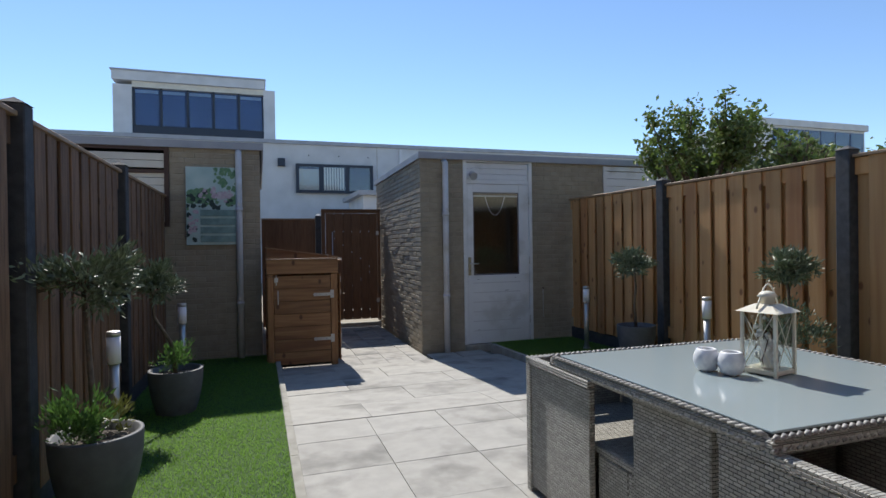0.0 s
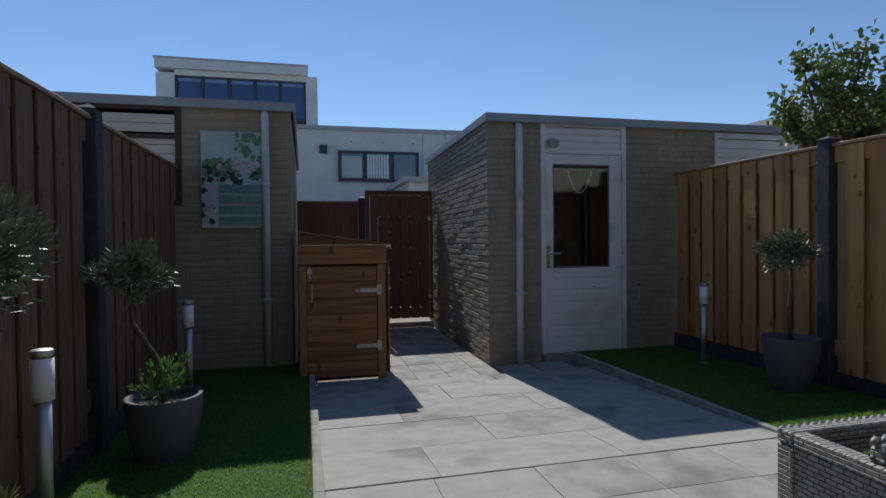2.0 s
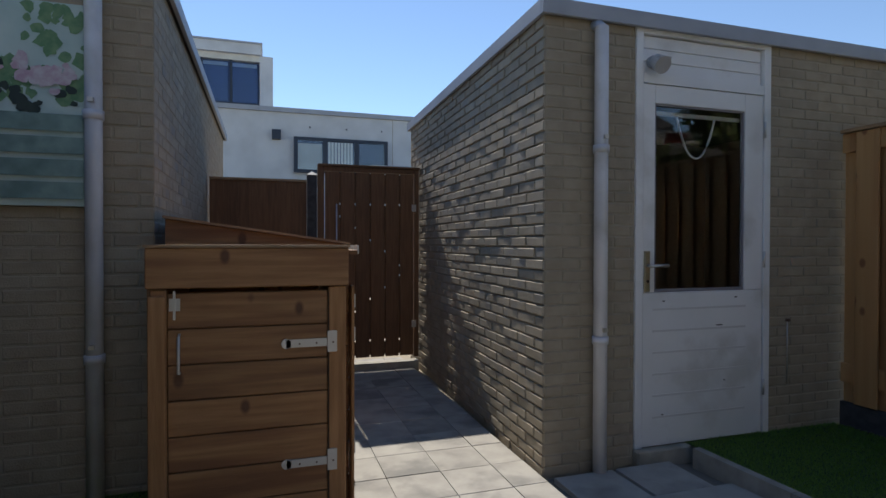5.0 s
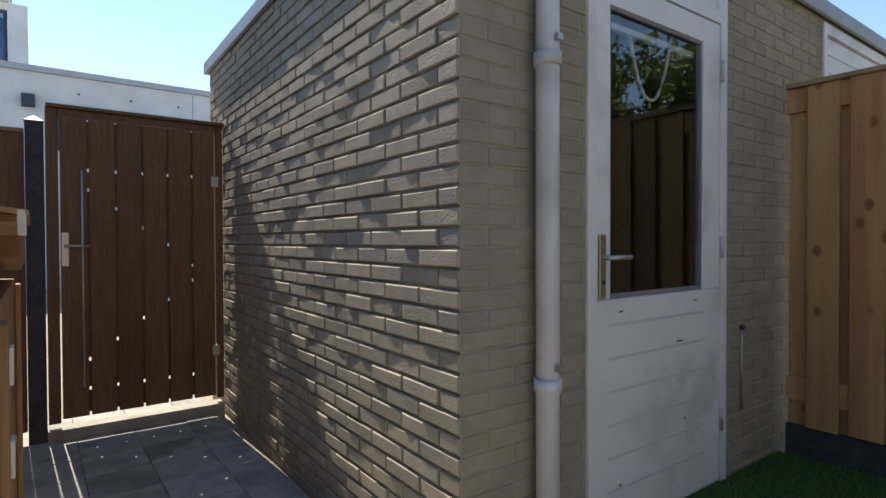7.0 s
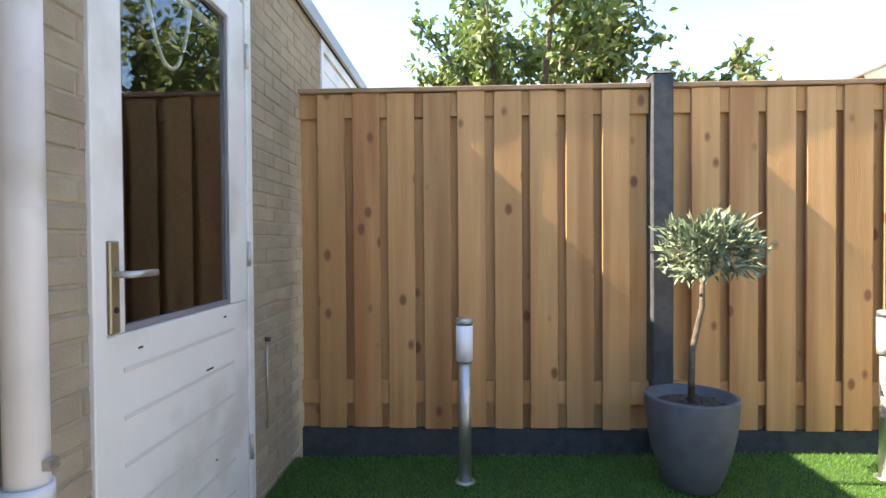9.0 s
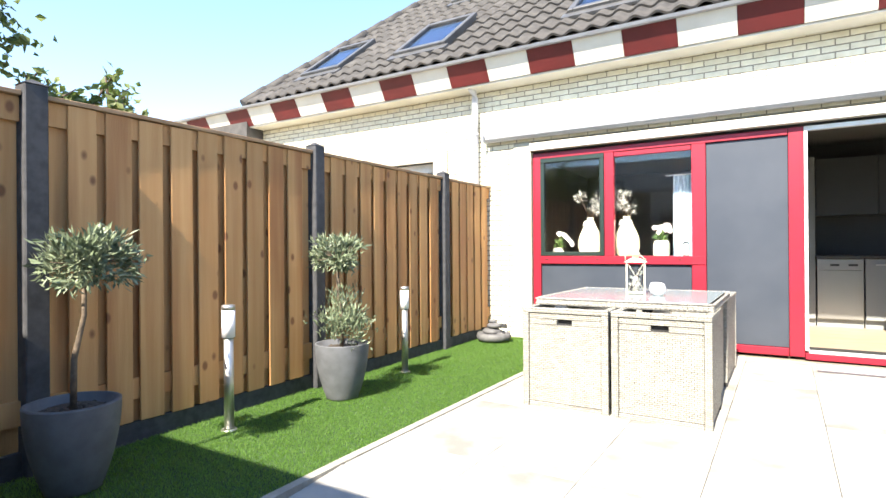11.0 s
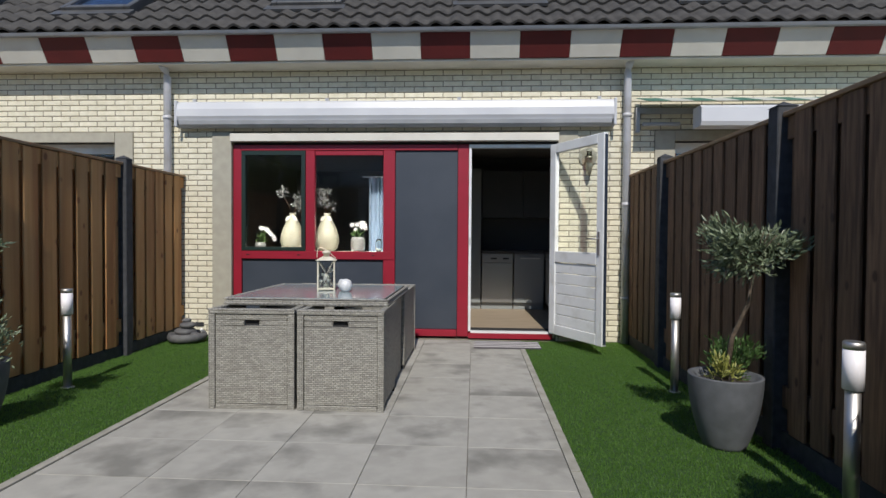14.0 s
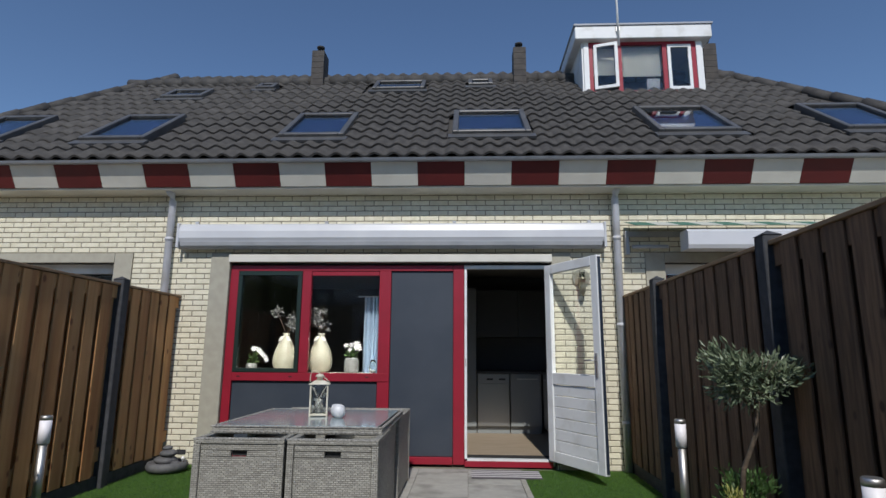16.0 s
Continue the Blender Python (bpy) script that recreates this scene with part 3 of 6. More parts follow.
# eaves
fas = struct("trim", B(-9, EAVE_Y - 0.12, 3.335, 15, EAVE_Y - 0.09, 3.40), M["navy"], "fascia of alternating cream and dark red boards under the gutter")
for k in range(-20, 26):
    x0, x1 = 1.65 + 0.527 * k, 1.65 + 0.527 * (k + 1)
    bm = bmesh.new()
    a = [(1.995, 3.325), (1.86, 3.09), (1.835, 3.095), (1.965, 3.33)]
    extrude_x(bm, a, x0 + 0.002, x1 - 0.002)
    part("fascia_board", bm, M["fred"] if k % 2 == 0 else M["fwhite"], fas, "dark red fascia board" if k % 2 == 0 else "cream fascia board")
struct("soffit", B(-9, FY + 0.002, 3.07, 15, 1.84, 3.09), M["fwhite"], "soffit under the eaves", fas)
bm = bmesh.new()
extrude_x(bm, [(1.99, 3.327), (2.05, 3.327), (2.07, 3.352), (2.062, 3.356), (2.045, 3.335), (1.99, 3.335)], -9, 15)
struct("gutter", bm, M["roofed"], "pale grey gutter along the eaves", fas)

# roof
RX0, RX1, RIDGE_Y = -6.0, 10.6, -1.38
roof = struct("roof", bmesh.new(), M["tile"], "dark brown pantiled roof with hipped ends")
bm = bmesh.new()
HZ = lambda y: EAVE_Z + (EAVE_Y - y) * TAN
def hipx(y, left):
    """Where the slope ends on either side at that y."""
    f = (EAVE_Y - y) / (EAVE_Y - RIDGE_Y)
    return (-4.9 + 1.85 * f) if left else (9.1 - 1.45 * f)
a = [bm.verts.new((hipx(y, s), y, HZ(y) - 0.03 - d)) for d in (0, 0.02) for y, s in ((EAVE_Y - 0.06, True), (EAVE_Y - 0.06, False), (RIDGE_Y, False), (RIDGE_Y, True))]
for f in ((0, 1, 2, 3), (4, 7, 6, 5), (0, 4, 5, 1), (1, 5, 6, 2), (2, 6, 7, 3), (3, 7, 4, 0)):
    bm.faces.new([a[i] for i in f])
b = [bm.verts.new(p) for p in ((-4.9, EAVE_Y - 8, EAVE_Z - 0.03), (9.1, EAVE_Y - 8, EAVE_Z - 0.03))]
bm.faces.new((a[3], a[2], b[1], b[0]))
bm.faces.new((a[0], a[3], b[0]))
bm.faces.new((a[1], b[1], a[2]))
bmesh.ops.recalc_face_normals(bm, faces=bm.faces)
bm.to_mesh(roof.data)
bm.free()
side = B(-14, -6, 2.9, -4.95, 1.9, 3.3)
struct("roof_block", side, M["tile"], parent=roof)
struct("roof_block", B(9.15, -6, 2.9, 20, 1.9, 3.3), M["tile"], parent=roof)
C38, S38 = math.cos(radians(38)), math.sin(radians(38))
TW, TL = 0.215, 0.345
SKY = [(0.84, 1.80, 0.61, 1.47), (3.13, 3.95, 0.66, 1.52), (-1.66, -0.68, 0.53, 1.48), (5.60, 6.45, 0.64, 1.56), (-3.76, -2.90, 0.50, 1.45), (7.50, 8.30, 0.62, 1.52)]
SKY_SMALL = [(2.34, 3.22, -1.22, -0.72), (1.18, 1.6, -1.24, -0.92), (5.96, 6.65, -0.80, -0.38), (4.97, 5.29, -1.16, -0.90)]
DORM = (-2.30, -0.20, -2.6, -0.60)
def tile_mesh():
    bm = bmesh.new()
    n = 7
    top, low = [], []
    for k in range(n + 1):
        x = TW * k / n
        h = 0.022 * math.sin(2 * math.pi * (k / n) - 0.6)
        top.append((bm.verts.new((x, 0.0, h + 0.032)), bm.verts.new((x, TL + 0.03, h + 0.002))))
        low.append(bm.verts.new((x, 0.0, h + 0.006)))
    for k in range(n):
        f = bm.faces.new((top[k][0], top[k + 1][0], top[k + 1][1], top[k][1]))
        f.smooth = True
        bm.faces.new((low[k], low[k + 1], top[k + 1][0], top[k][0]))
    return mesh_of("tile", bm, M["tile"])
tme = tile_mesh()
tv = np.array([v.co[:] for v in tme.vertices])
tf = [tuple(p.vertices) for p in tme.polygons]
# tile axes: x along the eaves, y up the slope
def tile_at(x, s):
    return np.array((x, EAVE_Y + 0.06 - s * C38, EAVE_Z - 0.03 + s * S38))
up = np.array((0, -C38, S38)); nrm = np.array((0, S38, C38))
rest_v, rest_f, count = [], [], 0
rows_n = int(5.16 / TL)
spots = []
for r in range(rows_n + 1):
    s = r * TL
    y = EAVE_Y - s * C38
    for k in range(-24, 34):
        x = 1.65 + k * TW
        if x < hipx(y, True) or x + TW > hipx(y, False):
            continue
        if any(q[0] - 0.05 < x + TW / 2 < q[1] + 0.05 and q[2] + 0.02 < y - 0.12 < q[3] for q in SKY + SKY_SMALL) or (DORM[0] < x + TW / 2 < DORM[1] and y - 0.1 < DORM[3]):
            continue
        spots.append((abs(x - 1.5) + 1.6 * s, x, s))
spots.sort()
for i, (_, x, s) in enumerate(spots):
    o = tile_at(x, s)
    if i < 300:
        ob = new("tile", tme)
        ob.parent = roof
        ob.matrix_basis = Matrix(((-1, 0, 0, o[0] + TW), (0, up[1], nrm[1], o[1]), (0, up[2], nrm[2], o[2]), (0, 0, 0, 1)))
    else:
        n = len(rest_v)
        rest_v.extend((o + np.array((TW - v[0], 0, 0)) + v[1] * up + v[2] * nrm) for v in tv)
        rest_f.extend(tuple(n + q for q in f) for f in tf)
me = bpy.data.meshes.new("tiles")
me.from_pydata([tuple(v) for v in rest_v], [], rest_f)
me.materials.append(M["tile"])
for p in me.polygons:
    p.use_smooth = True
ob = new("tiles", me)
ob.parent = roof
tagged(ob, kind="stuff")
bm = bmesh.new()
x = hipx(RIDGE_Y, True)
while x < hipx(RIDGE_Y, False):
    tube(bm, [(x, RIDGE_Y + 0.03, HZ(RIDGE_Y) + 0.0), (x + 0.36, RIDGE_Y + 0.03, HZ(RIDGE_Y) + 0.015)], 0.11, 10)
    x += 0.34
for left in (True, False):
    for k in range(12):
        y0, y1 = EAVE_Y - k * 0.335, EAVE_Y - (k + 1) * 0.335
        tube(bm, [(hipx(y0, left), y0, HZ(y0) + 0.0), (hipx(y1, left), y1, HZ(y1) + 0.02)], 0.09, 8)
ob = struct("ridge_tiles", bm, M["tile"], "row of half-round ridge tiles", roof, "stuff")


def skylight(x0, x1, y0, y1):
    """A roof window lying in the slope between two heights."""
    L = (y1 - y0) / C38
    W = x1 - x0
    m = Matrix(((-1, 0, 0, x1), (0, up[1], nrm[1], y1), (0, up[2], nrm[2], HZ(y1) + 0.01), (0, 0, 0, 1)))
    d = thing("roof_window", "dark framed roof window set in the brown pantiles", "skylight", m, "roof windows")
    for a, b, c, e in ((0, 0.07, 0, L), (W - 0.07, W, 0, L), (0.07, W - 0.07, 0, 0.08), (0.07, W - 0.07, L - 0.08, L)):
        part("frame", B(a, c, -0.03, b, e, 0.085, bevel=0.008), M["sky_frame"], d)
    part("pane", B(0.07, 0.08, 0.045, W - 0.07, L - 0.08, 0.052), M["pane_dark"], d)
    part("flashing", B(-0.05, -0.14, 0.012, W + 0.05, -0.001, 0.045), M["sky_frame"], d)
    part("lining", B(0.072, 0.082, -0.02, W - 0.072, L - 0.082, -0.01), M["blue_blind"], d)


for q in SKY + SKY_SMALL:
    skylight(*q)


def chimney(x, y):
    c = thing("chimney", "narrow brown clad chimney with a black cowl on the ridge", "chimney", pose(x, y, HZ(y) - 0.28), "chimneys")
    for k in range(8):
        part("cladding_board", B(-0.11, -0.16, k * 0.11, 0.11, 0.16, k * 0.11 + 0.104), M["chim"], c)
    part("core", B(-0.10, -0.15, 0, 0.10, 0.15, 0.885), M["dark"], c)
    bm = bmesh.new()
    lathe(bm, [(0.05, 0.886), (0.05, 1.0), (0.07, 1.0), (0.07, 1.03), (0.03, 1.05)], 12)
    part("cowl", bm, M["dark"], c)


for x, y in ((4.30, -1.30), (0.69, -1.30), (-2.62, -1.32)):
    chimney(x, y)

# dormer
dm = thing("dormer", "white flat-roofed dormer with dark red window frames and one open sash", "dormer", pose(-1.25, -0.58, HZ(-0.58) - 0.05))
part("wall", B(-0.98, -1.9, -0.2, -0.955, 0, 0.93), M["white"], dm)
part("wall", B(0.955, -1.9, -0.2, 0.98, 0, 0.93), M["white"], dm)
part("flat_roof", B(-1.10, -2.0, 0.93, 1.10, 0.12, 1.16, bevel=0.01), M["white"], dm)
part("roof_trim", B(-1.12, -2.02, 1.161, 1.12, 0.14, 1.19), M["roofed"], dm)
part("sill", B(-1.05, -0.02, -0.02, 1.05, 0.06, 0.02), M["fwhite"], dm)
for x0, x1 in ((-0.95, -0.87), (0.87, 0.95)):
    part("corner_board", B(x0, -0.05, 0.022, x1, 0.02, 0.928), M["white"], dm)
for x0, x1, z0, z1 in ((-0.868, 0.868, 0.022, 0.07), (-0.868, 0.868, 0.88, 0.928), (-0.868, -0.80, 0.07, 0.88), (0.80, 0.868, 0.07, 0.88), (-0.40, -0.33, 0.07, 0.88), (0.33, 0.40, 0.07, 0.88)):
    part("window_frame", B(x0, -0.05, z0, x1, 0.0, z1), M["red"], dm)
def sash(x0, x1, m):
    for a, b, c, e in ((x0, x0 + 0.05, 0.08, 0.87), (x1 - 0.05, x1, 0.08, 0.87), (x0 + 0.05, x1 - 0.05, 0.08, 0.13), (x0 + 0.05, x1 - 0.05, 0.82, 0.87)):
        part("sash", B(a, -0.03, c, b, 0.012, e), M["white"], dm, at=m)
    part("pane", B(x0 + 0.05, -0.012, 0.13, x1 - 0.05, -0.006, 0.82), M["pane"], dm, at=m)
sash(-0.79, -0.41, pose(0, 0, 0))
sash(0.41, 0.79, Matrix.Translation((0.79, 0.02, 0)) @ pose(0, 0, 0, 0, 0, -16) @ Matrix.Translation((-0.79, 0, 0)))
part("pane", B(-0.33, -0.02, 0.07, 0.33, -0.014, 0.88), M["pane"], dm)
part("roller_blind", B(-0.32, -0.10, 0.36, 0.32, -0.095, 0.88), M["fwhite"], dm, "pale roller blind")
part("roller_blind", B(0.42, -0.12, 0.40, 0.80, -0.115, 0.88), M["fwhite"], dm)
bm = bmesh.new()
for k in range(16):
    x = -0.10 - k * 0.013
    tube(bm, [(x, -0.13 + 0.012 * (k % 2), 0.08), (x, -0.13 + 0.012 * (k % 2), 0.33)], 0.007, 5)
part("net_curtain", bm, M["opal"], dm)
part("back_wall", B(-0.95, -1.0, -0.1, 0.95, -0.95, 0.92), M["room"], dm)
bm = bmesh.new()
tube(bm, [(0, 0, 0), (0, 0, 2.0)], 0.018, 8)
mast = thing("mast", "thin white pole fixed in front of the dormer", "pole", pose(-0.84, -0.42, HZ(-0.42) + 0.85))
part("pole", bm, M["white"], mast)
part("foot_plate", B(-0.03, -0.10, 0.26, 0.03, 0.0, 0.34), M["steel"], mast)

# ---- rooms behind the openings ----
struct("floor", B(-0.05, -2.6, 0.0, 5.0, FY - 0.31, 0.09), M["floor"], "pale wooden kitchen floor")
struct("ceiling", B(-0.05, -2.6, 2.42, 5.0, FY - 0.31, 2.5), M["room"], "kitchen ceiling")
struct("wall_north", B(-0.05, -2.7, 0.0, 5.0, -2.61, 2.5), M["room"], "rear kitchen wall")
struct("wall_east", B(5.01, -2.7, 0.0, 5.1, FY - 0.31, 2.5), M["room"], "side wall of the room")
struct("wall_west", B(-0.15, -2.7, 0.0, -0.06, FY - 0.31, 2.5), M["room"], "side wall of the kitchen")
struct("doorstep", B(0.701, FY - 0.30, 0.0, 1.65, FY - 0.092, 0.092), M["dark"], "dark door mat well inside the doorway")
struct("windowsill", B(1.80, FY - 0.40, 0.93, 4.40, FY - 0.095, 0.988), M["fwhite"], "wide inner window sill")
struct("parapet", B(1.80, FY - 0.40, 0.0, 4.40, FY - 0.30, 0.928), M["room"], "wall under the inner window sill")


def base_unit(x0, x1, y, dish=False):
    c = thing("dishwasher" if dish else "kitchen_cabinet", "stainless dishwasher under a dark worktop" if dish else "grey kitchen base cabinet under a dark worktop", "dishwasher" if dish else "cabinet", pose(x0, y, 0.092))
    W = x1 - x0
    part("body", B(0, -0.58, 0.10, W - 0.004, -0.021, 0.84), M["cab"], c)
    part("plinth", B(0, -0.55, 0, W - 0.004, -0.06, 0.098), M["cab"], c)
    part("door", B(0.003, -0.02, 0.105, W - 0.007, 0, 0.70 if dish else 0.835, bevel=0.003), M["dishw"] if dish else M["cab"], c)
    if dish:
        part("control_panel", B(0.003, -0.02, 0.705, W - 0.007, 0.004, 0.835, bevel=0.003), M["dishw"], c)
        for a in (0.06, 0.24):
            part("display", B(a, 0.0045, 0.75, a + 0.09, 0.007, 0.775), M["dark"], c)
    else:
        part("handle", B(0.06, 0.001, 0.76, W - 0.10, 0.02, 0.775), M["steel"], c)


base_unit(1.01, 1.48, -0.42, True)
base_unit(0.55, 1.00, -0.42)
tall = thing("tall_cabinet", "tall grey kitchen cabinet beside the dishwasher", "cabinet", pose(1.49, -0.42, 0.092))
part("body", B(0, -0.58, 0.10, 0.55, -0.021, 2.1), M["cab"], tall)
part("door", B(0.003, -0.02, 0.10, 0.547, 0, 0.86), M["cab"], tall)
part("door", B(0.003, -0.02, 0.87, 0.547, 0, 2.1), M["cab"], tall)
part("plinth", B(0, -0.55, 0, 0.55, -0.06, 0.098), M["cab"], tall)
wk = thing("worktop", "dark kitchen worktop over the cabinets", "worktop", pose(0, 0, 0.935))
part("top", B(0.0, -1.02, 0, 1.485, -0.40, 0.035, bevel=0.003), M["cab_dark"], wk)
part("return", B(0.0, -0.398, 0, 0.55, 0.55, 0.035, bevel=0.003), M["cab_dark"], wk)
for k in range(2):
    c = thing("kitchen_cabinet", "dark kitchen base cabinet along the side wall", "cabinet", pose(0.0, -0.39 + k * 0.47, 0.092))
    part("body", B(0.0, 0, 0.1, 0.51, 0.465, 0.84), M["cab"], c)
    part("door", B(0.511, 0.003, 0.105, 0.53, 0.462, 0.835), M["cab"], c)
    part("plinth", B(0.0, 0, 0, 0.47, 0.465, 0.098), M["cab"], c)
    part("handle", B(0.531, 0.1, 0.76, 0.545, 0.36, 0.775), M["steel"], c)
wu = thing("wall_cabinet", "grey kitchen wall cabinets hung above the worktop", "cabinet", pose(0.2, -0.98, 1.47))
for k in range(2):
    part("body", B(k * 0.64, -0.04, 0, k * 0.64 + 0.635, 0.29, 0.72), M["cab_up_shaded"], wu)
    part("door", B(k * 0.64 + 0.003, 0.291, 0.003, k * 0.64 + 0.632, 0.31, 0.717), M["cab_up_shaded"], wu)
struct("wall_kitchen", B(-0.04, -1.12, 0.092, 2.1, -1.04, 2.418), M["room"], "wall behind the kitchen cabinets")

# ---- neighbouring ground, kerbs and turf ----
for i, x in enumerate((KX0 - 0.05, KX1)):
    k = struct("kerb", B(x, 1.62, -0.12, x + 0.05, 2.1, 0.006), M["kerb"], "narrow concrete edging between turf and paving")
    ys = [2.1, 3.1, 4.1, 5.1, 5.68, 6.68, 7.68, 8.3]
    for y0, y1 in zip(ys, ys[1:]):
        bm = bmesh.new()
        v = box(bm, x, y0 + 0.003, -0.2, x + 0.05, y1 - 0.003, 0.0)
        for q in v:
            if q.co.z > -0.1:
                q.co.z = turf_z(q.co.y) + 0.008
        part("kerb_stone", bm, M["kerb"], k)


def turf(name, x0, x1, y0, y1, seed):
    """Artificial grass: a backing sheet and short blades."""
    rows_y = [y0, 6.0, 6.9, 8.1, y1]
    bm = bmesh.new()
    prev = None
    for y in rows_y:
        z = turf_z(y) - 0.004
        cur = [bm.verts.new((x0, y, z)), bm.verts.new((x1, y, z))]
        if prev:
            bm.faces.new((prev[0], prev[1], cur[1], cur[0]))
        prev = cur
    t = struct(name, bm, M["turf_base"], "green artificial grass strip beside the paving")
    rs = np.random.RandomState(seed)
    n = int((x1 - x0) * (y1 - y0) * 16000)
    px, py = rs.uniform(x0, x1, n), rs.uniform(y0, y1, n)
    pz = np.array([turf_z(y) for y in py]) - 0.006
    ang, lean, h = rs.uniform(0, 2 * np.pi, n), rs.uniform(0, 0.016, n), rs.uniform(0.009, 0.018, n)
    la = rs.uniform(0, 2 * np.pi, n)
    w = 0.0015
    dx, dy = np.cos(ang) * w, np.sin(ang) * w
    tx, ty = np.cos(la) * lean, np.sin(la) * lean
    a = np.stack([px - dx, py - dy, pz], 1)
    b = np.stack([px + dx, py + dy, pz], 1)
    c = np.stack([px + tx + dx * 0.6, py + ty + dy * 0.6, pz + h], 1)
    d = np.stack([px + tx - dx * 0.6, py + ty - dy * 0.6, pz + h], 1)
    v = np.stack([a, b, c, d], 1).reshape(-1, 3)
    me = bpy.data.meshes.new("grass_blades")
    me.vertices.add(4 * n)
    me.vertices.foreach_set("co", v.ravel())
    me.loops.add(4 * n)
    me.loops.foreach_set("vertex_index", np.arange(4 * n))
    me.polygons.add(n)
    me.polygons.foreach_set("loop_start", np.arange(n) * 4)
    me.polygons.foreach_set("loop_total", np.full(n, 4))
    me.update()
    me.materials.append(M["grass"])
    tagged(new("grass_blades", me), "short green artificial grass blades", kind="stuff")


turf("turf_1", XL + 0.0, KX0 - 0.05, FY + 0.03, SY2 - 0.005, 3)
turf("turf_2", KX1 + 0.05, XF - 0.0, FY + 0.03, SY - 0.005, 4)


# ---- fences ----
def cut_board(bm, x0, x1, y0, y1, z0, z1):
    box(bm, x0, y0, z0, x1, y1, z1, bevel=0.003)


BOARD = {}
def board_mesh(w, t, h, mat):
    key = (round(w, 3), round(t, 3), round(h, 3), mat)
    if key not in BOARD:
        bm = bmesh.new()
        box(bm, -t / 2, -w / 2, 0, t / 2, w / 2, h)
        es = [e for e in bm.edges if abs(e.verts[0].co.z - e.verts[1].co.z) > 0.1]
        bmesh.ops.bevel(bm, geom=es, offset=0.003, segments=1, affect="EDGES")
        BOARD[key] = mesh_of("board", bm, M[mat])
    return BOARD[key]


def fence(x, side, posts, y0, y1, top, mat, seed, label):
    """side: +1 where the garden lies towards -x (the fence on the +x side), -1 for the other."""
    f = thing("garden_fence", label, "fence", pose(x, 0, 0))
    rnd = random.Random(seed)
    s = side
    edges = [y0] + [p for p in posts if y0 < p < y1] + [y1]
    for i, (a, b) in enumerate(zip(edges, edges[1:])):
        a2 = a + (0.055 if a in posts else 0.0)
        b2 = b - (0.055 if b in posts else 0.0)
        base = -0.14 if b2 > 5.7 else -0.02
        n = max(2, round((b2 - a2 - 0.155) / 0.181))
        step = (b2 - a2 - 0.155) / n
        for k in range(n):
            yc = a2 + 0.0775 + step * (k + 0.5)
            ob = new("board", board_mesh(0.140, 0.016, 1.72, mat))
            ob.parent = f
            ob.matrix_basis = pose(s * (0.006 + rnd.uniform(-0.002, 0.004)), yc + rnd.uniform(-0.004, 0.004), 0.115 + rnd.uniform(-0.006, 0.006), 0, 0, rnd.uniform(-1.3, 1.3))
        for k in range(n + 1):
            yc = a2 + 0.0775 + step * k
            yc = min(max(yc, a2 + 0.085), b2 - 0.085)
            ob = new("rear_board", board_mesh(0.168, 0.016, 1.73, mat))
            ob.parent = f
            ob.matrix_basis = pose(s * 0.050, yc, 0.1065, 0, 0, rnd.uniform(-0.4, 0.4))
        for z in (0.235, 1.715):
            part("rail", B(min(s * 0.0165, s * 0.041), a2, z, max(s * 0.0165, s * 0.041), b2, z + 0.12), M[mat], f)
        part("cap_rail", B(min(-s * 0.012, s * 0.085), a2, 1.838, max(-s * 0.012, s * 0.085), b2, 1.862, bevel=0.003), M["cap"], f)
        part("concrete_base", B(min(s * 0.012, s * 0.05), a2, base - 0.1, max(s * 0.012, s * 0.05), b2, 0.105), M["post"], f, "dark concrete base board")
    for p in posts:
        if y0 < p < y1:
            bm = bmesh.new()
            x0, x1 = min(-s * 0.035, s * 0.075), max(-s * 0.035, s * 0.075)
            box(bm, x0, p - 0.052, -0.2, x1, p + 0.052, 1.90, bevel=0.006)
            xc = (x0 + x1) / 2
            q = [bm.verts.new(v) for v in ((x0 - 0.004, p - 0.056, 1.901), (x1 + 0.004, p - 0.056, 1.901), (x1 + 0.004, p + 0.056, 1.901), (x0 - 0.004, p + 0.056, 1.901), (xc, p, 1.935))]
            for fc in ((0, 1, 4), (1, 2, 4), (2, 3, 4), (3, 0, 4), (3, 2, 1, 0)):
                bm.faces.new([q[j] for j in fc])
            part("post", bm, M["post"], f, "dark coated concrete post with a pointed top")
    return f


fence(XF - 0.0, 1, (2.67, 4.60, 6.54), FY + 0.005, SY - 0.04, 1.875, "board", 5, "golden brown wooden fence of vertical boards between dark posts")
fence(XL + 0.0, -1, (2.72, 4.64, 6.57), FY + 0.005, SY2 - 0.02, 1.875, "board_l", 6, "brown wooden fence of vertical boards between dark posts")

# ---- sheds ----
SKEW = math.tan(radians(1.5))
def skewed(bm, x, y, k):
    """Shift what lies along the edge at x, more the farther it lies behind y."""
    for v in bm.verts:
        if abs(v.co.x - x) < 0.2:
            v.co.x += (v.co.y - y) * k
    return bm


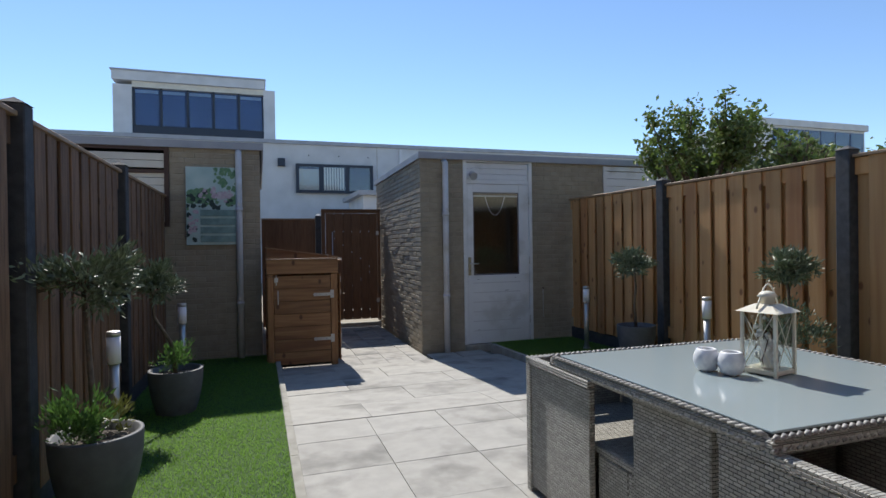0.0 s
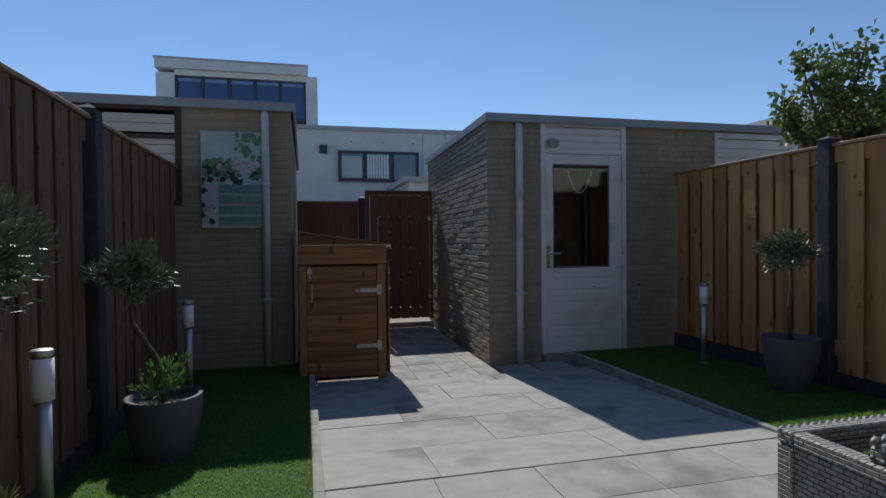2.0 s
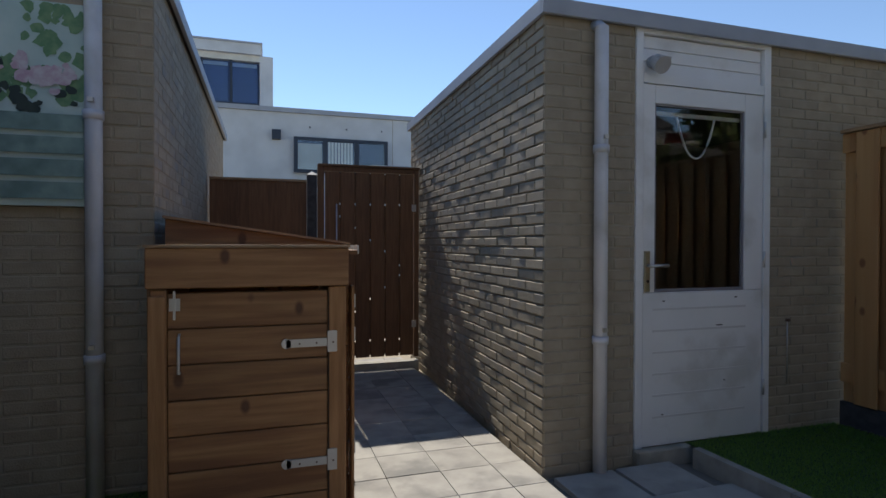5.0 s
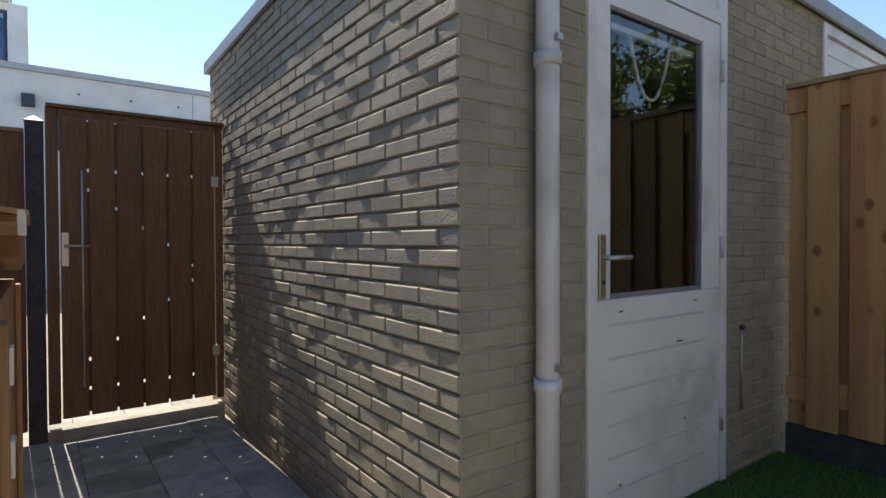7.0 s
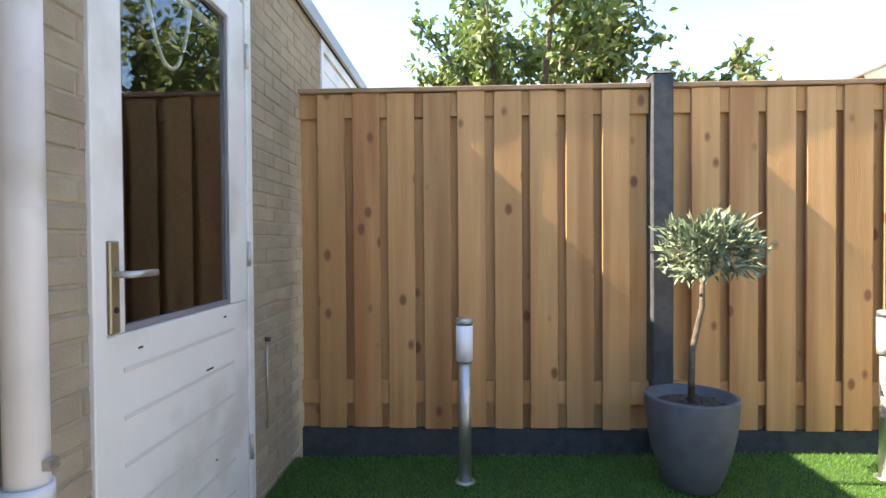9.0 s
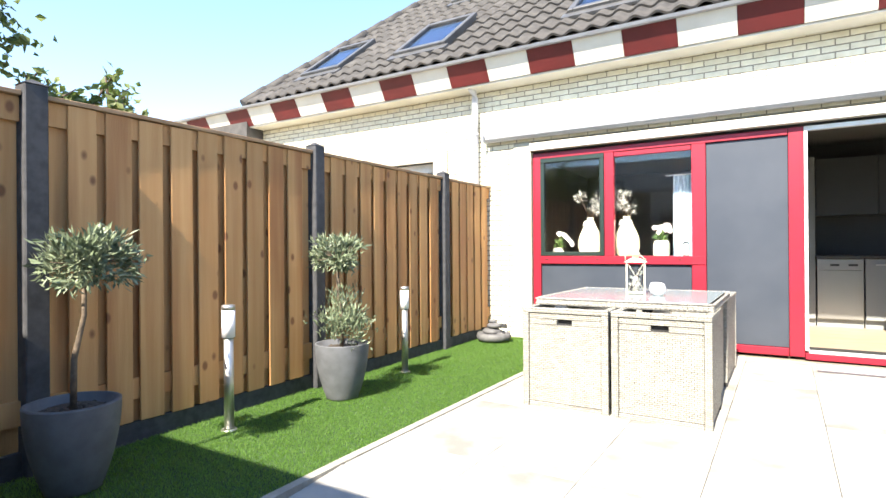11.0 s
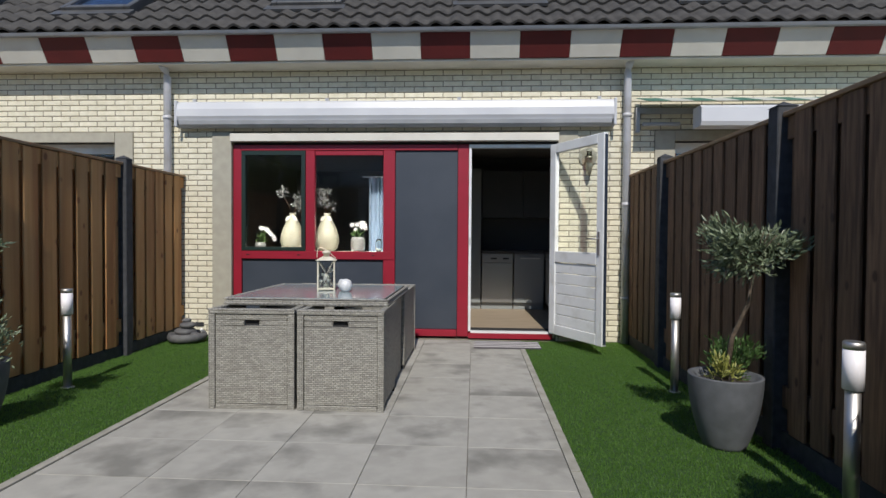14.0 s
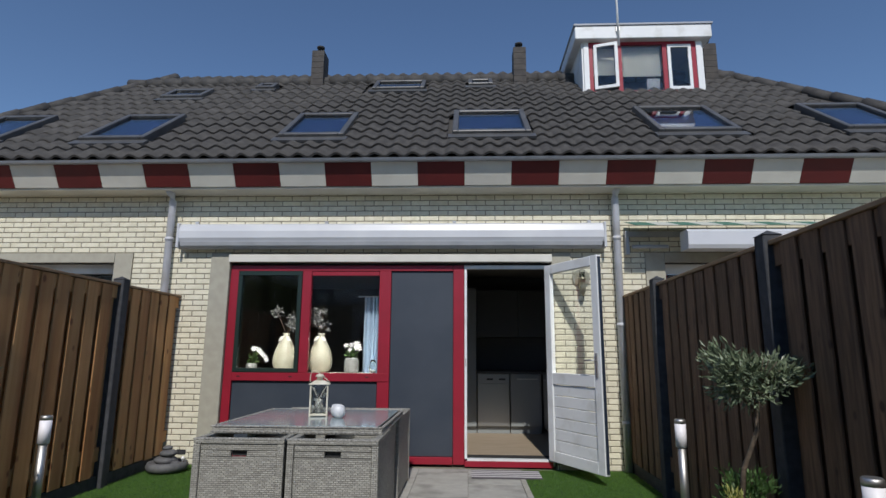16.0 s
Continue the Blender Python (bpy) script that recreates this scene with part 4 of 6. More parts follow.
def shed(name, x0, x1, y0, y1, holes, label, top=2.42, k=0.0, over=0.045):
    w = struct(name, bmesh.new(), M["mortar"], label)
    bm = bmesh.new()
    wall_core(bm, x0, x1, y0, y0 + 0.10, -0.25, top, holes)
    box(bm, x0, y0 + 0.10, -0.25, x0 + 0.10, y1, top)
    box(bm, x1 - 0.10, y0 + 0.10, -0.25, x1, y1, top)
    box(bm, x0 + 0.10, y1 - 0.10, -0.25, x1 - 0.10, y1, top)
    skewed(bm, x0, y0, k).to_mesh(w.data)
    bm.free()
    bm = bmesh.new()
    box(bm, x0 - 0.01, y0 - 0.02, top + 0.001, x1 + 0.02, y1 + 0.02, top + 0.05)
    r = struct(name + "_roof", skewed(bm, x0, y0, k), M["dark"], "flat bitumen roof of the shed")
    for a, b, c, d in ((x0 - over, x1 + 0.045, y0 - 0.045, y0 - 0.021), (x0 - over, x1 + 0.045, y1 + 0.021, y1 + 0.045), (x0 - over, x0 - over + 0.024, y0 - 0.02, y1 + 0.02), (x1 + 0.021, x1 + 0.045, y0 - 0.02, y1 + 0.02)):
        part("roof_trim", skewed(B(a, c, top - 0.015, b, d, top + 0.07, bevel=0.003), x0, y0, k), M["roofed"], r, "grey roof edge trim")
    return w


DX0, DX1 = 3.41, 4.40
shed_1 = shed("wall_shed", SX, 6.9, SY, 11.6, ((DX0, DX1, -0.25, 2.36), (5.53, 6.7, 1.9, 2.33)), "grey-beige brick shed with a white door", 2.36, SKEW, 0.036)
shed_2 = shed("wall_shed_2", -3.4, SX2, SY2, 13.2, ((-1.9, -0.07, 1.5, 2.42),), "grey-beige brick shed beside the passage")
# inside the shed door
struct("shed_floor", B(SX + 0.11, SY + 0.11, -0.2, 6.7, 11.4, -0.04), M["dark"], "shed floor")

door2 = struct("door_2", B(DX0 + 0.052, SY - 0.012, 1.99 + 0.055, DX1 - 0.052, SY + 0.06, 2.10), M["white"], "white shed door with a large pane and a boarded light above")
for x0, x1 in ((DX0, DX0 + 0.05), (DX1 - 0.05, DX1)):
    part("door_frame", B(x0, SY - 0.015, -0.05, x1, SY + 0.06, 2.358, bevel=0.003), M["white"], door2)
part("door_frame", B(DX0 + 0.051, SY - 0.012, 2.325, DX1 - 0.051, SY + 0.06, 2.357), M["white"], door2)
for k in range(3):
    part("transom_board", B(DX0 + 0.055, SY + 0.012, 2.104 + k * 0.073, DX1 - 0.055, SY + 0.03, 2.104 + k * 0.073 + 0.070, bevel=0.003), M["white"], door2)
part("threshold", B(DX0, SY - 0.05, -0.16, DX1, SY + 0.06, -0.052, bevel=0.008), M["kerb"], door2, "worn concrete threshold")
LX0, LX1, LZ0, LZ1 = DX0 + 0.054, DX1 - 0.054, -0.045, 2.04
GX0, GX1, GZ0, GZ1 = 3.545, 4.205, 0.845, 1.935
leaf = part("door_leaf", B(LX0, SY - 0.006, LZ0, LX1, SY + 0.034, GZ0 - 0.002, bevel=0.003), M["white"], door2, "white door leaf")
for x0, x1, z0, z1 in ((LX0, GX0, GZ0, LZ1), (GX1, LX1, GZ0, LZ1), (GX0 + 0.001, GX1 - 0.001, GZ1, LZ1)):
    part("stile", B(x0, SY - 0.006, z0, x1, SY + 0.034, z1, bevel=0.002), M["white"], leaf)
for x0, x1, z0, z1 in ((GX0, GX0 + 0.012, GZ0, GZ1), (GX1 - 0.012, GX1, GZ0, GZ1), (GX0 + 0.012, GX1 - 0.012, GZ1 - 0.012, GZ1), (GX0 + 0.012, GX1 - 0.012, GZ0, GZ0 + 0.018)):
    part("glazing_bead", B(x0, SY + 0.001, z0, x1, SY + 0.012, z1), M["bead"], leaf)
part("pane", B(GX0 + 0.001, SY + 0.013, GZ0 + 0.001, GX1 - 0.001, SY + 0.018, GZ1 - 0.001), M["pane"], leaf, "reflecting window pane")
# Raised strips in a duller white; their colour stands for the shade in grooves.
for k in range(6):
    z = 0.74 - k * 0.125
    if z > 0.0:
        part("groove", B(GX0 - 0.01, SY - 0.009, z, GX1 + 0.01, SY - 0.0065, z + 0.012), M["groove_shade"], leaf)
hp = part("handle_plate", B(3.47, SY - 0.018, 0.85, 3.508, SY - 0.0065, 1.085, bevel=0.003), M["brass"], leaf, "worn nickel handle plate")
bm = bmesh.new()
tube(bm, [(3.489, SY - 0.018, 1.0), (3.489, SY - 0.058, 1.0), (3.60, SY - 0.06, 1.0)], 0.009)
part("lever", bm, M["steel"], hp)
bm = bmesh.new()
tube(bm, [(3.489, SY - 0.018, 0.91), (3.489, SY - 0.022, 0.91)], 0.008)
part("keyhole", bm, M["dark"], hp)
for z in (0.19, 0.98, 1.78):
    bm = bmesh.new()
    tube(bm, [(LX1 + 0.004, SY - 0.017, z), (LX1 + 0.004, SY - 0.017, z + 0.10)], 0.008)
    part("hinge", bm, M["steel"], door2)
for x, z, w in ((3.60, 0.79, 0.02), (4.13, 0.80, 0.02), (3.99, 0.635, 0.05), (4.05, 0.30, 0.012), (3.60, 0.13, 0.012)):
    part("scratch", B(x, SY - 0.0085, z, x + w, SY - 0.0066, z + 0.006), M["dark"], leaf)
cord = thing("hanging_cord", "thin white cord hanging in a loop behind the shed door pane", "cord", pose(3.74, SY + 0.05, 1.64))
bm = bmesh.new()
tube(bm, [(0.28 * k / 16, 0.0, 0.24 * abs(k / 8 - 1) ** 2.2) for k in range(17)], 0.007, 6)
part("cord", bm, M["opal"], cord)
part("rail", B(-0.20, -0.004, 0.24, 0.47, 0.012, 0.262), M["white"], cord)
lamp = thing("wall_spot", "small grey outdoor spotlight fixed above the shed door", "lamp", pose(3.53, SY + 0.012, 2.17))
bm = bmesh.new()
tube(bm, [(0, 0, 0), (0, -0.02, 0)], 0.035, 16)
part("base", bm, M["zinc"], lamp)
bm = bmesh.new()
tube(bm, [(0, -0.02, 0), (0.0, -0.045, -0.01), (0, -0.10, -0.045)], [0.03, 0.045, 0.05], 16)
part("head", bm, M["zinc"], lamp)
part("visor", B(-0.04, -0.12, -0.01, 0.04, -0.09, 0.0), M["zinc"], lamp)
downpipe("downpipe", 3.15, SY - 0.06, -0.12, 2.30, M["white_pipe"], 0.038, (0.60, 1.64), [(0, 0.05, 2.33)], "pale grey plastic downpipe on the shed wall")
downpipe("downpipe", 0.675, SY2 - 0.055, -0.1, 2.37, M["white_pipe"], 0.036, (0.6, 1.7), [(0, 0.045, 2.40)], "pale grey plastic downpipe on the shed wall")
rod = thing("window_stay", "thin rusty rod hanging from a hook on the wall", "rod", pose(4.55, SY - 0.012, 0))
bm = bmesh.new()
tube(bm, [(0, 0, 0.25), (0, 0, 0.64)], 0.004)
part("rod", bm, M["steel"], rod)
bm = bmesh.new()
tube(bm, [(0, 0.010, 0.645), (0, -0.015, 0.645)], 0.010)
part("hook", bm, M["rust"], rod)
# shed windows
sw = struct("window_4", B(5.53, SY - 0.015, 2.27, 6.7, SY + 0.03, 2.33), M["white"], "white boarded high window of the shed")
part("window_frame", B(5.53, SY - 0.015, 1.9, 5.58, SY + 0.03, 2.269), M["white"], sw)
part("window_frame", B(5.58, SY - 0.015, 1.9, 6.7, SY + 0.03, 1.95), M["white"], sw)
for k in range(3):
    part("slat", B(5.581, SY + 0.0, 1.952 + k * 0.105, 6.7, SY + 0.02, 2.053 + k * 0.105, bevel=0.003), M["white"], sw)
sw = struct("window_5", B(-1.9, SY2 - 0.02, 2.37, -0.071, SY2 + 0.03, 2.41), M["brown_trim"], "brown framed high window with cream boards")
for x0, x1, z0, z1 in ((-0.12, -0.071, 1.5, 2.369), (-1.9, -1.85, 1.5, 2.369), (-1.85, -0.121, 2.11, 2.15), (-1.85, -0.121, 1.5, 1.55)):
    part("window_frame", B(x0, SY2 - 0.02, z0, x1, SY2 + 0.03, z1), M["brown_trim"], sw)
for k in range(9):
    z = 1.552 + k * 0.085 + (0.025 if k > 6 else 0)
    part("slat", B(-1.849, SY2 + 0.0, z, -0.122, SY2 + 0.02, z + 0.08, bevel=0.003), M["fwhite"], sw)

# picture
pic = thing("garden_picture", "garden canvas with pale flowers and a bench on the wall", "picture", pose(0.105, SY2 - 0.045, 1.29))
part("canvas", B(0, 0, 0, 0.545, 0.028, 0.90), M["pic_sky"], pic)
rnd = random.Random(8)
def blob(bm, x, z, r, y, n=9):
    vs = [bm.verts.new((min(max(x + r * rnd.uniform(0.6, 1.25) * math.cos(2 * math.pi * k / n), 0.004), 0.541), y, min(max(z + r * rnd.uniform(0.6, 1.25) * math.sin(2 * math.pi * k / n), 0.004), 0.896))) for k in range(n)]
    bm.faces.new(vs)
def layer(name, mat, items, y):
    bm = bmesh.new()
    for i, (x, z, r) in enumerate(items):
        blob(bm, x, z, r, y - 0.00003 * i)
    part(name, bm, M[mat], pic)
layer("leaves", "pic_green", [(rnd.uniform(0.0, 0.54), rnd.gauss(0.55, 0.05), rnd.uniform(0.02, 0.05)) for _ in range(46)] + [(rnd.uniform(0.3, 0.54), rnd.uniform(0.66, 0.88), rnd.uniform(0.012, 0.035)) for _ in range(26)], -0.001)
layer("dark_leaves", "pic_dark", [(rnd.uniform(0.0, 0.5), rnd.gauss(0.50, 0.05), rnd.uniform(0.012, 0.035)) for _ in range(28)] + [(rnd.uniform(0.0, 0.1), rnd.uniform(0.05, 0.35), 0.03) for _ in range(8)], -0.0045)
layer("petals", "pic_pink", [(rnd.uniform(0.14, 0.5), rnd.gauss(0.58, 0.045), rnd.uniform(0.012, 0.034)) for _ in range(30)] + [(rnd.uniform(0.02, 0.12), rnd.uniform(0.12, 0.4), 0.025) for _ in range(12)], -0.008)
bm = bmesh.new()
for k in range(4):
    box(bm, 0.15, -0.013, 0.03 + k * 0.10, 0.53, -0.0115, 0.03 + k * 0.10 + 0.075)
part("bench_planks", bm, M["pic_wood"], pic)

# ---- passage: gate, fence, storage chest ----
gate = thing("garden_gate", "closed dark brown wooden gate with small gaps between its boards", "gate", pose(1.90, GY, 0))
GW, GZ0g, GT = 0.985, 0.0, 1.86
n = 6
bw = (GW - 0.10) / n
holes_z = (1.38, 1.22, 1.06, 0.80, 0.64, 0.46)
for k in range(n):
    x = 0.05 + bw * k
    part("board", B(x + 0.006, -0.030, GZ0g, x + bw - 0.006, -0.014, GT - 0.05, bevel=0.003), M["gwood"], gate)
for k in range(1, n):
    x = 0.05 + bw * k
    j = k - 1
    hz = sorted([0.16, 1.50, (1.38, 1.27, 1.15, 1.04, 0.9)[j], (0.34, 0.45, 0.57, 0.68, 0.8)[j]])
    z = GZ0g + 0.02
    for h in hz + [GT - 0.06]:
        part("cover_strip", B(x - 0.020, -0.012, z, x + 0.020, 0.002, h - (0.007 if h != GT - 0.06 else 0)), M["gwood"], gate)
        z = h + 0.014
for x0, x1, z0, z1 in ((-0.013, 0.048, -0.02, GT), (GW - 0.048, GW, -0.02, GT), (0.049, GW - 0.049, GT - 0.045, GT)):
    part("frame", B(x0, -0.035, z0, x1, 0.03, z1, bevel=0.004), M["gwood"], gate)
part("cap", B(-0.01, -0.05, GT + 0.002, GW + 0.01, 0.045, GT + 0.022), M["gwood"], gate)
for z in (0.28, 1.44):
    part("hinge", B(GW - 0.075, -0.041, z, GW - 0.03, -0.036, z + 0.07), M["steel"], gate)
lt = part("latch_plate", B(0.06, -0.036, 0.92, 0.095, -0.031, 1.12), M["steel"], gate)
bm = bmesh.new()
tube(bm, [(0.078, -0.036, 1.04), (0.078, -0.075, 1.04), (0.20, -0.075, 1.04)], 0.008)
part("lever", bm, M["steel"], lt)
bm = bmesh.new()
tube(bm, [(0.165, -0.036, 0.18), (0.165, -0.036, 1.5)], 0.007)
part("drop_bolt", bm, M["steel"], gate)
gp = thing("gate_post", "dark concrete post with a pointed top beside the gate", "post", pose(1.835, GY + 0.01, 0))
bm = bmesh.new()
box(bm, -0.045, -0.045, -0.25, 0.045, 0.045, 1.77, bevel=0.005)
part("shaft", bm, M["post"], gp)
bm = bmesh.new()
q = [bm.verts.new(v) for v in ((-0.05, -0.05, 1.772), (0.05, -0.05, 1.772), (0.05, 0.05, 1.772), (-0.05, 0.05, 1.772), (0, 0, 1.81))]
for fc in ((0, 1, 4), (1, 2, 4), (2, 3, 4), (3, 0, 4), (3, 2, 1, 0)):
    bm.faces.new([q[j] for j in fc])
part("cap", bm, M["roofed"], gp)
pf = thing("passage_fence", "low dark brown wooden fence panel beside the gate", "fence", pose(SX2 + 0.02, GY + 0.02, 0))
for k in range(7):
    part("board", B(k * 0.122, -0.016, -0.05, k * 0.122 + 0.1215, 0, 1.70), M["gwood"], pf)
part("cap_rail", B(0, -0.03, 1.702, 0.857, 0.02, 1.725), M["cap"], pf)
part("backing_panel", B(0, 0.001, -0.05, 0.857, 0.012, 1.70), M["gwood"], pf)
gs = struct("gate_threshold", B(1.88, GY - 0.06, -0.2, 2.88, GY + 0.06, -0.055), M["kerb"], "concrete strip under the gate")

ch = thing("storage_chest", "brown stained wooden storage chest with a plank door", "storage box", pose(0.972, 8.17, -0.115))
CW, CD, CH = 0.772, 1.15, 1.222
part("lid_front", B(-0.01, -0.012, 1.06, CW + 0.01, 0.018, CH, bevel=0.004), M["bwood"], ch)
part("lid_edge", B(-0.015, -0.018, CH + 0.001, CW + 0.015, 0.06, CH + 0.012), M["cap"], ch)
part("post", B(0.005, 0.0, 0.0, 0.065, 0.05, 1.055, bevel=0.004), M["bwood_v"], ch)
part("post", B(CW - 0.075, 0.0, 0.0, CW, 0.05, 1.055, bevel=0.004), M["bwood_v"], ch)
door_c = part("door", B(0.068, 0.024, 0.03, CW - 0.078, 0.034, 1.04), M["bwood"], ch, "plank door")
for k in range(7):
    z0 = 0.035 + k * 0.144
    part("plank", B(0.068, 0.004, z0, CW - 0.079, 0.023, z0 + 0.139, bevel=0.003), M["bwood"], door_c)
part("door_stile", B(0.0, -0.02, 0.03, 0.062, -0.001, 1.03, bevel=0.003), M["bwood_v"], door_c)
part("door_stile", B(CW - 0.138 + 0.062, -0.004, 0.03, CW - 0.074, 0.0, 1.03), M["dark"], door_c)
for z in (0.29, 0.80):
    h = part("strap_hinge", B(CW - 0.25, -0.004, z, CW - 0.082, 0.002, z + 0.034), M["hinge"], door_c, "pale metal strap hinge")
    bm = bmesh.new()
    tube(bm, [(CW - 0.25, -0.004, z + 0.017), (CW - 0.25, 0.002, z + 0.017)], 0.021, 12)
    part("rounded_end", bm, M["hinge"], h)
    part("leaf", B(CW - 0.08, -0.009, z - 0.025, CW - 0.04, -0.002, z + 0.065), M["hinge"], h)
    for a in (CW - 0.20, CW - 0.13, CW - 0.06):
        part("screw", B(a, -0.0115, z + 0.013, a + 0.007, -0.0095, z + 0.020), M["rust"], h)
bm = bmesh.new()
tube(bm, [(0.112, 0.004, 0.72), (0.112, -0.03, 0.725), (0.112, -0.03, 0.87), (0.112, 0.004, 0.875)], 0.006)
part("pull_handle", bm, M["hinge"], door_c, "pale bar handle")
lch = part("latch", B(0.075, -0.003, 0.97, 0.115, 0.002, 1.02), M["hinge"], door_c)
part("bolt", B(0.090, -0.009, 0.935, 0.099, -0.0035, 1.05), M["hinge"], lch)
for side_x in (0.0, CW - 0.02):
    sp = part("side_panel", B(side_x + 0.003, 0.052, 0.0, side_x + 0.012, CD, 1.06), M["bwood"], ch)
    for k in range(7):
        part("plank", B(side_x + (0.0135 if side_x else -0.014), 0.13 if side_x else 0.052, 0.035 + k * 0.148, side_x + (0.052 if side_x else 0.002), CD, 0.035 + k * 0.148 + 0.143, bevel=0.003), M["bwood"], sp)
    if side_x:
        for y0 in (0.075, CD - 0.06):
            part("stile", B(side_x + 0.0535, y0, 0.03, side_x + 0.068, y0 + 0.07, 1.05, bevel=0.003), M["bwood_v"], sp)
        for z in (0.29, 0.80, 0.95):
            part("hinge", B(side_x + 0.0685, 0.085, z, side_x + 0.074, 0.125, z + 0.06), M["hinge"], sp)
part("back_panel", B(0.0, CD + 0.001, 0.0, CW, CD + 0.02, 1.06), M["bwood"], ch)
bm = bmesh.new()
v = box(bm, 0.0, 0.40, CH - 0.10, CW + 0.06, CD + 0.02, CH + 0.02)
for q in v:
    if q.co.z > CH:
        q.co.z += 0.11 * (1 - q.co.x / CW)
part("sloping_lid", bm, M["bwood"], ch, "raised sloping lid")
bm = bmesh.new()
v = box(bm, -0.01, 0.385, CH + 0.022, CW + 0.075, CD + 0.04, CH + 0.034)
for q in v:
    q.co.z += 0.11 * (1 - q.co.x / CW)
part("lid_felt", bm, M["cap"], ch)
part("lid_top", B(0.0, 0.061, CH - 0.03, CW + 0.06, 0.399, CH - 0.012), M["bwood"], ch)
for k in range(5):
    part("lid_hinge", B(CW + 0.061, 0.10 + k * 0.06, CH - 0.03, CW + 0.071, 0.12 + k * 0.06, CH + 0.01), M["hinge"], ch)
tagged(part("drain_cover", B(0, 0, 0, 0.10, 0.14, 0.008), M["dark"]), "small dark drain grate sunk in the paving", "drain").matrix_basis = pose(1.75, 8.60, -0.112)
# ---- table and wicker chairs ----
def weave_panel(name, x0, x1, y0, y1, z0, z1, own, label=""):
    return part(name, B(x0, y0, z0, x1, y1, z1, bevel=0.004), M["weave"], own, label)


def braid(bm, a, b, r=0.014, step=0.028):
    """A twisted wicker edge: a row of overlapping fat strands."""
    a, b = Vector(a), Vector(b)
    n = max(2, int((b - a).length / step))
    d = (b - a) / n
    side = d.normalized().cross(Vector((0, 0, 1)))
    if side.length < 0.1:
        side = Vector((1, 0, 0))
    side.normalize()
    for k in range(n):
        p = a + d * k
        tube(bm, [p - d * 0.2 + side * r * 0.55, p + d * 0.5 + Vector((0, 0, r * 0.3)), p + d * 1.2 - side * r * 0.55], [r * 0.35, r * 0.8, r * 0.35], 6)


TX0, TX1, TY0, TY1, TZ = 2.19, 3.36, 2.82, 4.02, 0.722
table = thing("wicker_table", "square grey wicker garden table with a pale glass top", "table", pose(0, 0, 0))
part("glass_top", B(TX0 + 0.035, TY0 + 0.035, TZ - 0.006, TX1 - 0.035, TY1 - 0.035, TZ + 0.002, bevel=0.002), M["frost"], table, "pale frosted glass plate")
part("under_frame", B(TX0 + 0.036, TY0 + 0.036, TZ - 0.05, TX1 - 0.036, TY1 - 0.036, TZ - 0.008), M["dark"], table)
for a, b, c, d in ((TX0, TX1, TY0, TY0 + 0.034), (TX0, TX1, TY1 - 0.034, TY1), (TX0, TX0 + 0.034, TY0 + 0.035, TY1 - 0.035), (TX1 - 0.034, TX1, TY0 + 0.035, TY1 - 0.035)):
    e = part("woven_edge", B(a, c, TZ - 0.052, b, d, TZ - 0.012, bevel=0.006), M["weave"], table)
    bm = bmesh.new()
    if b - a > d - c:
        for z in (TZ - 0.005, TZ - 0.038):
            braid(bm, (a, (c + d) / 2 - (0.012 if c < 3 else -0.012), z), (b, (c + d) / 2 - (0.012 if c < 3 else -0.012), z), 0.011)
    else:
        for z in (TZ - 0.005, TZ - 0.038):
            braid(bm, ((a + b) / 2 - (0.012 if a < 3 else -0.012), c, z), ((a + b) / 2 - (0.012 if a < 3 else -0.012), d, z), 0.011)
    part("braid", bm, M["strand"], e)
for x in (TX0 + 0.03, TX1 - 0.09):
    weave_panel("leg", x, x + 0.06, 3.07, 3.45, 0, TZ - 0.054, table)


